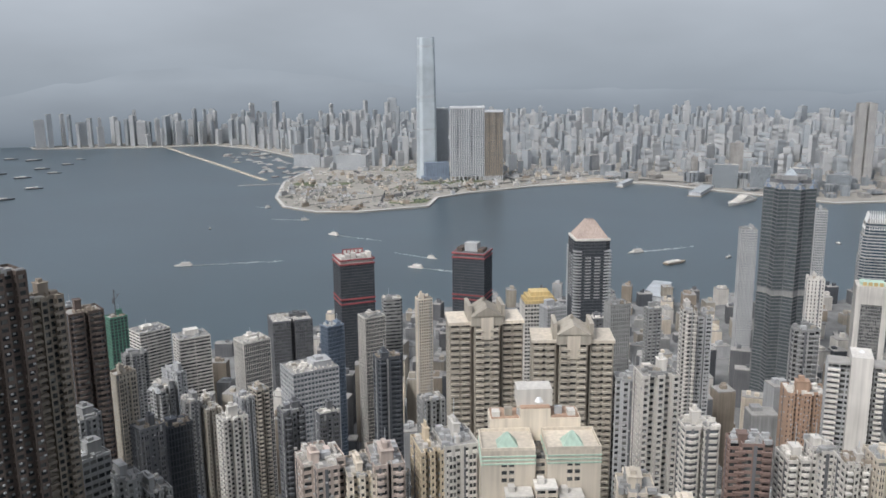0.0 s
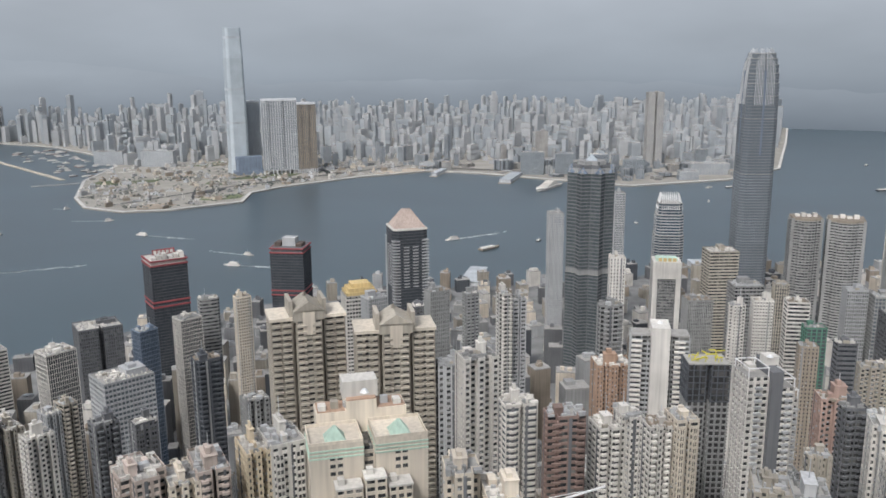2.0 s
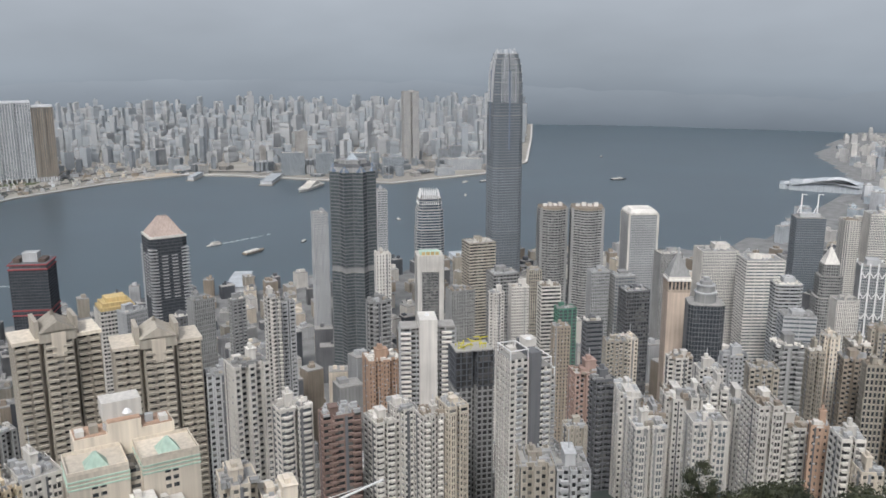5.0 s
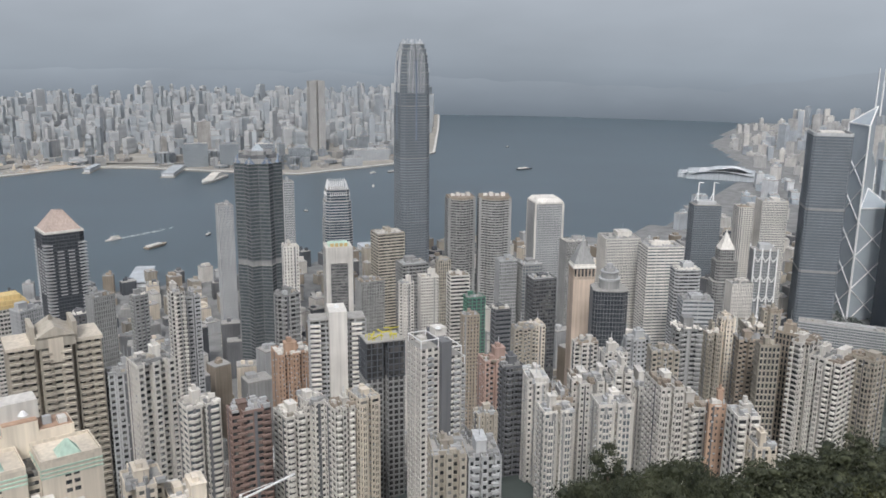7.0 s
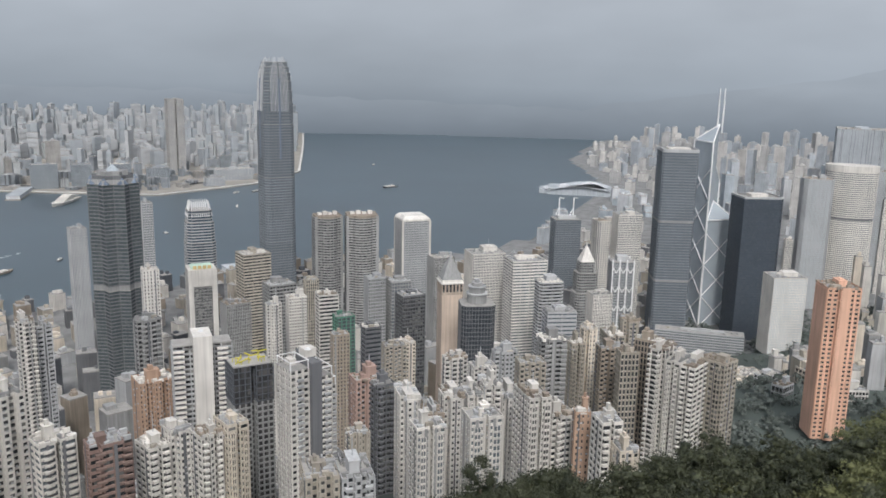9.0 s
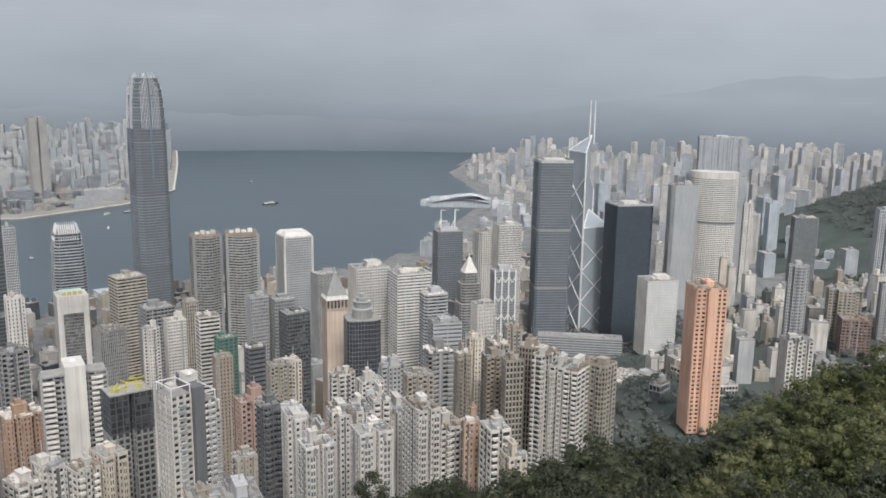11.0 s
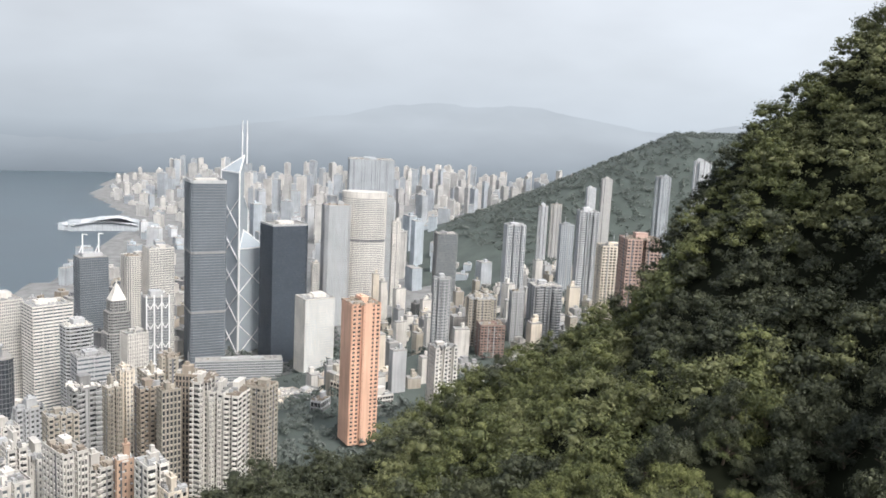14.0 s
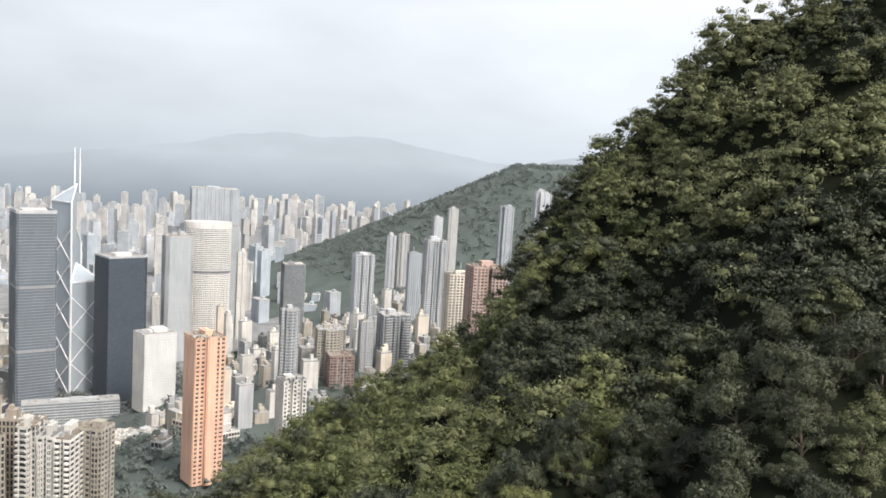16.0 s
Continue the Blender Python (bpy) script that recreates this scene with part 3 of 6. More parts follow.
def forest():
    rng = np.random.default_rng(5)
    kinds = [tree_kind(rng, LEAF, 5200, 4.4, 6.2, 0.30), tree_kind(rng, LEAF, 5200, 5.6, 6.4, 0.34), tree_kind(rng, LEAF_SHADED, 5200, 4.6, 6.4, 0.30), tree_kind(rng, LEAF_SHADED, 5200, 5.4, 6.0, 0.34),
             tree_kind(rng, LEAF_YOUNG_LIT, 5200, 5.0, 5.4, 0.32)]
    spots, r = [], 46.0
    while r < 262:
        step = 6.4 if r < 100 else 5.0
        count = int(radians(95) * r / step)
        for i in range(count):
            bb = 58 + 95 * (i + rng.uniform(-0.5, 0.5)) / count
            rr = r + rng.uniform(-0.9, 0.9) * step
            if rr < along(REACH, bb) + 6:
                spots.append((rr, bb))
        r += step
    spots.sort()
    woods, used, placed = {LEAF: [[], [], 0], LEAF_SHADED: [[], [], 0], LEAF_YOUNG_LIT: [[], [], 0]}, 0, set()
    for rr, bb in spots:
        x, y, z = rr * math.sin(radians(bb)), rr * math.cos(radians(bb)), slope(bb, rr) - 1.2 + rng.uniform(-2.2, 2.2)
        s = min(rng.choice((0.6, 0.75, 0.9, 1.0, 1.15, 1.4, 1.7)), 0.45 + rr / 150)
        z = min(z, EYE + rr * math.tan(radians(along(SKYLINE, bb) + 1.1)) - 6.4 * s)
        stand_of = noise.noise((x * 0.028, y * 0.028, 4.1)) + rng.normal() * 0.12
        # darker stands by bearing paint the shaded parts of the slope
        dark = stand_of < (0.25 if bb > 123 and rr < 170 else 0.6 if bb < 94 else 0.2 if rr < 85 else -0.05)
        # brighter young stands also carry the sunlight on the middle spur
        young = 99 < bb < 123 and rr > 85 and stand_of > -0.2 or (rr < 72 and 98 < bb < 106)
        if used < 285 and 70 < bb < 142 and rr > 44:
            used += 1
            i = 4 if young and rng.random() < 0.7 else (2 if dark else 0) + int(rng.integers(0, 2))
            m = pose(x, y, z, rng.uniform(-12, 12), rng.uniform(-12, 12), rng.uniform(0, 360)) @ Matrix.Diagonal((s, s, s * rng.uniform(0.85, 1.25), 1))
            if i in placed:
                copy_thing(kinds[i], m)
            else:
                placed.add(i)
                kinds[i].matrix_basis = m
        else:
            w = woods[LEAF_YOUNG_LIT if young and rng.random() < 0.7 else LEAF_SHADED if dark else LEAF]
            v, f = crown(rng, 4.7 * s, 5.6 * s, int((700 if rr > 130 else 1100) * s), 0.58 if rr > 130 else 0.48, 1, (9, 16))
            w[0].append(v + (x, y, z))
            w[1].append(f + w[2])
            w[2] += len(v)
    for mat, (v, f, n) in woods.items():
        ob = new("woodland", leaf_mesh("woodland", np.concatenate(v), np.concatenate(f), mat))
        tagged(ob, {LEAF: "dense evergreen woodland covering the ridge", LEAF_SHADED: "evergreen woodland with hillside shade put into its leaf colour", LEAF_YOUNG_LIT: "yellow-green young woodland, sunlit tone put into its leaf colour"}[mat], "woodland", kind="stuff")


forest()


# ---- landmark towers ----
def stack(body, plan, w, d, segments, style, wall, glass, depth=0.5):
    """Storeys in tiers: each segment is (from, to, scale)."""
    floor, sill, bay, pier = style
    for z0, z1, s in segments:
        poly = outline(plan, w * s, d * s) if isinstance(plan, str) else [(x * s, y * s) for x, y in plan]
        facade(body, poly, z0, z1, floor, sill, bay, pier, wall, glass, depth)
        cap = Solid()
        cap.prism(inset(poly, 0.2), z1 - 0.3, z1 + 0.5)
        part("roof_deck", cap, ROOF, body)


def solid_part(name, body, mat, *boxes, label=""):
    s = Solid()
    for b in boxes:
        s.box(*b)
    return part(name, s, mat, body, label)


def pyramid(name, body, mat, w, d, z0, z1, top=0.06):
    s = Solid()
    a, b = w / 2, d / 2
    s.prism([(-a, -b), (a, -b), (a, b), (-a, b)], z0, z1, [(-a * top, -b * top), (a * top, -b * top), (a * top, b * top), (-a * top, b * top)])
    return part(name, s, mat, body)


def start(x, y, turn, label, name="office_tower", base=None):
    z = (land(x, y) if base is None else base) - 2
    return thing(name, x, y, z, turn, label, "tower"), z


def waterfront_supertall(x, y, top):
    b, z = start(x, y, -10, "very tall silver glass tower with notched corners", base=4)
    h = top - z
    for k, (f0, f1, s0, s1) in enumerate(((0, 0.12, 1.12, 1.0), (0.12, 0.55, 1.0, 0.97), (0.55, 0.8, 0.97, 0.92), (0.8, 1.0, 0.92, 0.84))):
        s = Solid()
        n = 24 if k else 6
        for i in range(n):
            a0, a1 = f0 + (f1 - f0) * i / n, f0 + (f1 - f0) * (i + 1) / n
            c0, c1 = s0 + (s1 - s0) * i / n, s0 + (s1 - s0) * (i + 1) / n
            q0, q1 = outline("chamfer", 62 * c0, 62 * c0), outline("chamfer", 62 * c1, 62 * c1)
            s.prism(q0, h * a0, h * a1 - 0.8, q1)
            s.prism(inset(q0, 0.7), h * a1 - 0.8, h * a1)
        part("glazing", s, GLASS["silver"], b, kind="stuff")
    for f in (0.35, 0.58, 0.8, 0.93):
        c = 0.99 - 0.14 * max(0, (f - 0.45) / 0.55)
        s = Solid()
        s.ring(outline("chamfer", 62.6 * c, 62.6 * c), outline("chamfer", 58 * c, 58 * c), [h * f], 7)
        part("plant_floor", s, PAINT["far_grey"], b)
    p = Solid()
    p.box(-22, 62, -70, -36, 0, 62)
    p.box(-30, 75, -76, -30, 0, 14)
    part("podium", p, PAINT["blue_grey"], b, "dark podium block at the tower's foot")


waterfront_supertall(1285, 2800, 492)


def harbour_slab(x, y, top, w, wall, glass, turn, label):
    b, z = start(x, y, turn, label, "apartment_tower", 20)
    stack(b, "bays", w, 34, [(0, top - z, 1.0)], (4.2, 1.3, 7.5, 2.4), wall, glass, 1.0)
    solid_part("crown_frame", b, PAINT["far_white"], (-w / 2, w / 2, -15, 15, top - z, top - z + 7))
    legs = Solid()
    for i in range(9):
        legs.box(-w / 2 + i * w / 8.3, -w / 2 + i * w / 8.3 + 4, -17, -13, -14, 2)
    part("colonnade", legs, PAINT["far_white"], b)


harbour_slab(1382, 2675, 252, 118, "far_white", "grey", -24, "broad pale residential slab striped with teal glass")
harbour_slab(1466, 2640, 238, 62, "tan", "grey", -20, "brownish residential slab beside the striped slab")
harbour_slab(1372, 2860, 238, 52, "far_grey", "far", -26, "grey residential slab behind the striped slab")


def crowned_supertall(x, y, top):
    b, z = start(x, y, -40, "tall silver-grey glass tower tapering to a clawed crown")
    h = top - z
    seg = [(0, 0.30, 1.0), (0.30, 0.55, 1.0), (0.55, 0.75, 0.985), (0.75, 0.83, 0.965), (0.83, 0.875, 0.94), (0.875, 0.91, 0.90), (0.91, 0.94, 0.85), (0.94, 0.962, 0.78), (0.962, 0.98, 0.69)]
    stack(b, "chamfer", 50, 50, [(h * a, h * c, s) for a, c, s in seg], (4.2, 1.5, 2.6, 0.5), "steel_grey", "slate", 0.4)
    for s in range(4):
        for k in range(-6, 7):
            if k == 0:
                continue
            fin = Solid()
            u = k * 2.3
            drop = 0.0007 * k * k
            pts = [(u, -25.0, h * 0.80), (u, -24.4, h * 0.85), (u * 0.98, -23.2, h * 0.90), (u * 0.95, -21.2, h * 0.945), (u * 0.9, -17.6, h * (0.982 - drop)), (u * 0.84, -13.6, h * (1.0 - drop))]
            for p, q in zip(pts, pts[1:]):
                fin.beam(p, q, 0.5)
            ob = part("crown_fin", fin, PAINT["far_white"], b)
            ob.rotation_euler = (0, 0, s * math.pi / 2)
        rib = Solid()
        rib.box(-1.2, 1.2, -25.4, -24.4, h * 0.62, h * 0.84)
        rib.box(-1.6, 1.6, -24.2, -21.8, h * 0.84, h * 0.92)
        ob = part("centre_rib", rib, PAINT["blue_grey"], b)
        ob.rotation_euler = (0, 0, s * math.pi / 2)


crowned_supertall(1195, 752, 419)


def claw_tower(x, y, top):
    b, z = start(x, y, -45, "grey glass tower with white bands and a clawed top")
    h = top - z
    stack(b, "chamfer", 42, 42, [(0, h * 0.72, 1.0), (h * 0.72, h * 0.86, 0.93), (h * 0.86, h * 0.94, 0.82)], (4.0, 1.5, 40, 0.4), "pale_grey", "blue", 0.5)
    for s in range(4):
        for k in range(-4, 5):
            fin = Solid()
            fin.beam((k * 3.0, -17.5, h * 0.90), (k * 2.7, -12.5, h), 0.8)
            ob = part("crown_fin", fin, WHITE_METAL, b)
            ob.rotation_euler = (0, 0, s * math.pi / 2)


claw_tower(1022, 775, 214)


def star_tower(x, y, top):
    """Two squares turned against one another, with a stepped cap and a mast."""
    b, z = start(x, y, -47.7, "dark glass star-shaped skyscraper with pale bands and mast")
    h = top - z
    plan = []
    for i in range(8):
        for k, r in ((0, 30.0), (1, 23.5)):
            a = (i + 0.5 * k) * math.pi / 4 + math.pi / 8
            plan.append((r * math.cos(a), r * math.sin(a)))
    stack(b, plan, 1, 1, [(0, h * 0.54, 1.0)], (4.1, 1.3, 40, 0.4), "dark_grey", "green", 0.4)
    stack(b, plan, 1, 1, [(h * 0.56, h * 0.955, 0.99)], (4.1, 1.3, 40, 0.4), "dark_grey", "green", 0.4)
    mid = Solid()
    mid.prism([(p[0] * 0.96, p[1] * 0.96) for p in plan], h * 0.54, h * 0.56)
    part("plant_floor", mid, PAINT["grey"], b)
    for k, (z0, z1, s) in enumerate(((0.955, 0.972, 0.93), (0.972, 0.985, 0.78), (0.985, 1.0, 0.6))):
        c = Solid()
        c.prism([(p[0] * s, p[1] * s) for p in plan], h * z0, h * z1)
        part("cap_tier", c, PAINT["dark_grey"] if k % 2 else PAINT["grey"], b)
    pyramid("pinnacle", b, PAINT["pale_blue"], 13, 13, h, h + 7)
    m = Solid()
    m.beam((0, 0, h + 5), (0, 0, h + 14), 1.2)
    m.beam((0, 0, h + 14), (0, 0, h + 30), 0.5)
    part("mast", m, PAINT["grey"], b)
    for i in range(8):
        gable = Solid()
        gable.prism([(-6, -2.5), (6, -2.5), (6, 2.5), (-6, 2.5)], 0, 7, [(-0.5, -0.5), (0.5, -0.5), (0.5, 0.5), (-0.5, 0.5)])
        ob = part("corner_gable", gable, PAINT["blue_grey"], b)
        a = i * math.pi / 4 + math.pi / 8
        ob.location, ob.rotation_euler = (25 * math.cos(a), 25 * math.sin(a), h * 0.955), (0, 0, a + math.pi / 2)


star_tower(762, 692, 292)
tower(905, 890, 183, 22, 22, -35, "pale_grey", "grey", "fins", "box", "pale concrete slab tower by the waterfront", name="office_tower")
tower(990, 842, 210, 15, 22, -40, "pale_grey", "grey", "fins", "box", "pale concrete slab tower by the waterfront", name="office_tower")


def pyramid_tower(x, y, top, apex):
    b, z = start(x, y, -22, "black glass tower with a pink stone pyramid roof")
    h = top - z
    stack(b, "chamfer", 46, 46, [(0, h, 1.0)], (4.0, 0.9, 3.0, 0.3), "black", "black", 0.4)
    for sx in (-1, 1):
        for sy in (-1, 1):
            s = Solid()
            for i in range(int(h / 4.0) - 2):
                s.box(sx * 19 - 4.8, sx * 19 + 4.8, sy * 19 - 4.8, sy * 19 + 4.8, i * 4.0 + 1, i * 4.0 + 2.3)
            part("corner_bands", s, PAINT["pale_grey"], b, kind="stuff")
    for s in range(4):
        for k in (-1, 1):
            col = Solid()
            for i in range(int(h * 0.3 / 4.0)):
                col.box(k * 6 - 3.6, k * 6 + 3.6, -23.6, -22.4, h * 0.62 + i * 4, h * 0.62 + i * 4 + 1.2)
            ob = part("window_bands", col, PAINT["pale_grey"], b, kind="stuff")
            ob.rotation_euler = (0, 0, s * math.pi / 2)
    solid_part("cornice", b, PAINT["white"], (-22, 22, -22, 22, h, h + 2.5))
    pyramid("pyramid_roof", b, PAINT["rose_stone"], 40, 40, h + 2.5, apex - z, 0.25)


pyramid_tower(634, 890, 197, 221)


def ferry_terminal_tower(x, y, top, band, sign, turn):
    b, z = start(x, y, turn, "dark glass twin tower ringed with red bands" if sign else "dark glass twin tower with red bands and white roof drum")
    h = top - z
    stack(b, "box", 46, 40, [(0, h - 5, 1.0)], (3.9, 0.7, 3.2, 0.25), "black", "black", 0.35)
    for zz, t in ((h - 6, 3.6), (band - z, 4.0)):
        s = Solid()
        s.ring(outline("box", 47.5, 41.5), outline("box", 44, 38), [zz, zz + t + 2.2], 1.6 if not sign else 2.0)
        part("red_band", s, PAINT["red"], b)
    solid_part("roof_deck", b, PAINT["white"] if sign else PAINT["dark_grey"], (-22, 22, -19, 19, h - 5, h + 1.5))
    if sign:
        for k in range(6):
            solid_part("roof_hut", b, PAINT["white"], (-20 + 7 * k, -15 + 7 * k, -17, -8 + 3 * (k % 2), h + 1.5, h + 5 + 2 * (k % 3)))
        solid_part("sign_board", b, PAINT["red"], (-14, 14, 2, 3.2, h + 4, h + 11))
        for k in range(5):
            solid_part("sign_bar", b, PAINT["white"], (-12.5 + 5.2 * k, -9 + 5.2 * k, 1.2, 1.9, h + 5.5, h + 9.5))
    else:
        solid_part("rooftop_drum", b, PAINT["pale_grey"], (-9, 9, -7, 9, h + 1.5, h + 13))
        solid_part("roof_hut", b, PAINT["brown"], (-19, -11, -12, 8, h + 1.5, h + 7), (11, 19, -12, 8, h + 1.5, h + 6))


ferry_terminal_tower(376, 1058, 165, 106, True, -5)
ferry_terminal_tower(546, 1042, 158, 93, False, -45)


def porthole_tower(x, y, top):
    b, z = start(x, y, -50, "white tower with a close window grid and sloped roof cap")
    h = top - z
    stack(b, "box", 44, 44, [(0, h - 8, 1.0)], (3.6, 1.7, 2.4, 1.15), "pale_grey", "grey", 0.5)
    s = Solid()
    s.prism(outline("box", 43, 43), h - 8, h - 5)
    s.prism(outline("box", 43, 43), h - 5, h, outline("box", 33, 33))
    part("roof_cap", s, PAINT["white"], b)
    solid_part("corner_pier", b, PAINT["white"], *[(sx * 21 - 1.4, sx * 21 + 1.4, sy * 21 - 1.4, sy * 21 + 1.4, 0, h - 7.5) for sx in (-1.01, 1.01) for sy in (-1.01, 1.01)])


porthole_tower(1190, 510, 190)


def rounded_tower(x, y, top, w, turn):
    b, z = start(x, y, turn, "beige stone tower with rounded ends and ribbon windows")
    h = top - z
    a = w / 2
    plan = [(-a, -a * 0.55)] + [(a * 0.62 * math.sin(t) + 0, -a * 0.55 - a * 0.4 * math.cos(t)) for t in (-1.3, -0.8, -0.4, 0, 0.4, 0.8, 1.3)] + [(a, -a * 0.55), (a, a * 0.9), (-a, a * 0.9)]
    stack(b, plan, 1, 1, [(0, h - 3, 1.0)], (3.9, 2.0, 60, 0.4), "grey", "dark", 0.5)
    s = Solid()
    s.prism(inset(plan, 1.5), h - 3, h + 1)
    part("roof_storey", s, PAINT["tan"], b)
    solid_part("corner_pier", b, PAINT["grey"], *[(sx * a - 1.8, sx * a + 1.8, -a * 0.6, -a * 0.45, 0, h) for sx in (-0.9, 0.9)])
    for k in range(4):
        solid_part("roof_hut", b, PAINT["white"], (-a * 0.7 + k * a * 0.36, -a * 0.45 + k * a * 0.36, -4, 5, h + 1, h + 4 + (k % 2) * 2))


rounded_tower(1097, 605, 195, 41, -50)
rounded_tower(1130, 566, 194, 48, -58)


def framed_bank(x, y, top):
    b, z = start(x, y, -46, "white framed office tower with a grey louvred panel")
    h = top - z
    stack(b, "box", 30, 28, [(0, h - 18, 0.96)], (3.7, 0.8, 1.6, 0.5), "grey", "dark", 0.4)
    solid_part("white_frame", b, PAINT["white"], (-16, -10.5, -15, 15, 0, h), (10.5, 16, -15, 15, 0, h), (-10.5, 10.5, -14.6, 14.6, h - 20, h))
    solid_part("roof_hut", b, PAINT["mint"], (-12, 12, -8, 8, h, h + 3))
    for k in range(4):
        solid_part("sign_bar", b, PAINT["gold"], (-10 + 5.4 * k, -6 + 5.4 * k, -12, -11.4, h + 0.4, h + 4.4))


framed_bank(812, 616, 178)


def campanile_tower(x, y, top, apex):
    b, z = start(x, y, -55, "plain peach tower with an arcaded top and pyramid roof")
    h = top - z
    s = Solid()
    s.prism(outline("box", 19, 19), 0, h - 14)
    part("shaft", s, PAINT["sand_stone"], b)
    stack(b, "box", 19.4, 19.4, [(h - 14, h - 4, 1.0)], (10, 2.5, 3.2, 1.3), "sand_stone", "dark", 0.7)
    solid_part("cornice", b, PAINT["white"], (-10.4, 10.4, -10.4, 10.4, h - 4, h - 2.4), (-9.4, 9.4, -9.4, 9.4, h - 2.4, h))
    pyramid("pyramid_roof", b, PAINT["grey"], 19, 19, h, apex - z - 3, 0.12)
    solid_part("finial", b, PAINT["pale_grey"], (-0.8, 0.8, -0.8, 0.8, apex - z - 4, apex - z + 2))


campanile_tower(714, 268, 227, 249)


def drum_tower(x, y, top, cap):
    b, z = start(x, y, -62, "blue-black glass tower with a stepped grey drum on top")
    h = top - z
    stack(b, "chamfer", 29, 26, [(0, h, 1.0)], (3.8, 0.5, 2.6, 0.25), "dark_grey", "black", 0.35)
    for k, (r, z0, z1) in enumerate(((8.5, 0, 8), (9.2, 8, 9.2), (7, 9.2, 14), (7.8, 14, 15), (5, 15, 18), (2.5, 18, 21))):
        s = Solid()
        s.prism(outline("round", r * 2, r * 2), h + z0, h + z1)
        part("drum_tier", s, PAINT["grey"] if k % 2 == 0 else PAINT["pale_grey"], b)


drum_tower(676, 229, 218, 239)


def banded_tower(x, y, top):
    b, z = start(x, y, -72, "dark grey glass skyscraper lined with thin pale storeys")
    h = top - z
    stack(b, "eased", 53, 53, [(0, h * 0.32, 1.0), (h * 0.33, h * 0.63, 1.0), (h * 0.64, h - 4, 1.0)], (4.2, 1.1, 2.4, 0.2), "steel_grey", "slate", 0.35)
    for f in (0.325, 0.635):
        s = Solid()
        s.ring(outline("eased", 53.4, 53.4), outline("eased", 50, 50), [h * f - 2], 3.2)
        part("plant_floor", s, PAINT["grey"], b)
    s = Solid()
    s.ring(outline("eased", 53, 53), outline("eased", 50, 50), [h - 4], 4.5)
    part("parapet", s, PAINT["pale_grey"], b)
    solid_part("roof_hut", b, PAINT["white"], (-16, 16, -12, 12, h - 4, h + 1))


banded_tower(1340, 142, 297)


def prism_tower(x, y, heights, mast):
    """Four triangular shafts of glass in a square, braced with white steel."""
    b, z = start(x, y, -52, "angular glass tower of triangular shafts braced with white steel")
    a = 26.0
    corners = [(-a, -a), (a, -a), (a, a), (-a, a)]
    for i, top in enumerate(heights):
        h = top - z
        p, q = corners[i], corners[(i + 1) % 4]
        s = Solid()
        s.add([(*p, 0), (*q, 0), (0, 0, 0), (*p, h - 26), (*q, h - 26), (0, 0, h)], [(0, 1, 4, 3), (1, 2, 5, 4), (2, 0, 3, 5), (3, 4, 5), (2, 1, 0)])
        part("shaft", s, GLASS["ice"], b)
        pv, qv = Vector(p), Vector(q)
        out = Vector(((pv + qv).x, (pv + qv).y)).normalized() * 0.5
        module = 52.0
        k = 0
        while (k + 1) * module <= h - 20:
            z0, z1 = k * module, (k + 1) * module
            for c, d in (((*(pv + out), z0), (*(qv + out), z1)), ((*(qv + out), z0), (*(pv + out), z1))):
                s = Solid()
                s.beam(c, d, 1.3)
                part("brace", s, WHITE_METAL, b)
            k += 1
        for c in (pv, qv):
            s = Solid()
            s.beam((*(c + out), 0), (*(c + out), h - 26), 2.0)
            part("edge_column", s, WHITE_METAL, b)
        for c, d in ((pv, qv),):
            s = Solid()
            s.beam((*(c + out), h - 26), (*(d + out), h - 26), 1.8)
            part("edge_beam", s, WHITE_METAL, b)
        for c in (pv, qv):
            s = Solid()
            s.beam((*(c + out), h - 26), (0, 0, h + 0.5), 1.6)
            part("roof_edge", s, WHITE_METAL, b)
    for dx in (-4.5, 4.5):
        m = Solid()
        h = max(heights) - z
        m.beam((dx, 0, h - 14), (dx, 0, mast - z - 18), 1.7)
        m.beam((dx, 0, mast - z - 18), (dx, 0, mast - z), 1.1)
        part("mast", m, WHITE_METAL, b)


prism_tower(1447, 92, (205, 152, 260, 328), 384)


def black_tower(x, y, top):
    b, z = start(x, y, -62, "black glass office tower with a pale roof edge")
    h = top - z
    plan = [(-31, -22), (24, -27), (31, -20), (31, 24), (-31, 24)]
    stack(b, plan, 1, 1, [(0, h - 2, 1.0)], (4.0, 0.6, 2.2, 0.2), "navy", "navy", 0.3)
    s = Solid()
    s.ring(plan, inset(plan, 2), [h - 2], 2.6)
    part("parapet", s, PAINT["pale_grey"], b)
    solid_part("roof_hut", b, PAINT["white"], (-14, 12, -8, 10, h - 1, h + 3))


black_tower(1385, 24, 228)


def bowed_hotel(x, y, top):
    b, z = start(x, y, -94, "pale oval hotel tower with fine bands and white rim")
    h = top - z
    plan = outline("round", 86, 48)
    stack(b, plan, 1, 1, [(0, h * 0.62, 1.0), (h * 0.64, h - 12, 1.0)], (3.5, 1.9, 3.4, 0.7), "white", "grey", 0.4)
    s = Solid()
    s.prism(outline("round", 83, 46), h * 0.62, h * 0.64)
    part("plant_floor", s, PAINT["dark_grey"], b)
    s = Solid()
    s.prism(outline("round", 87, 49), h - 12, h)
    part("rim", s, PAINT["white"], b)


bowed_hotel(1668, -122, 254)


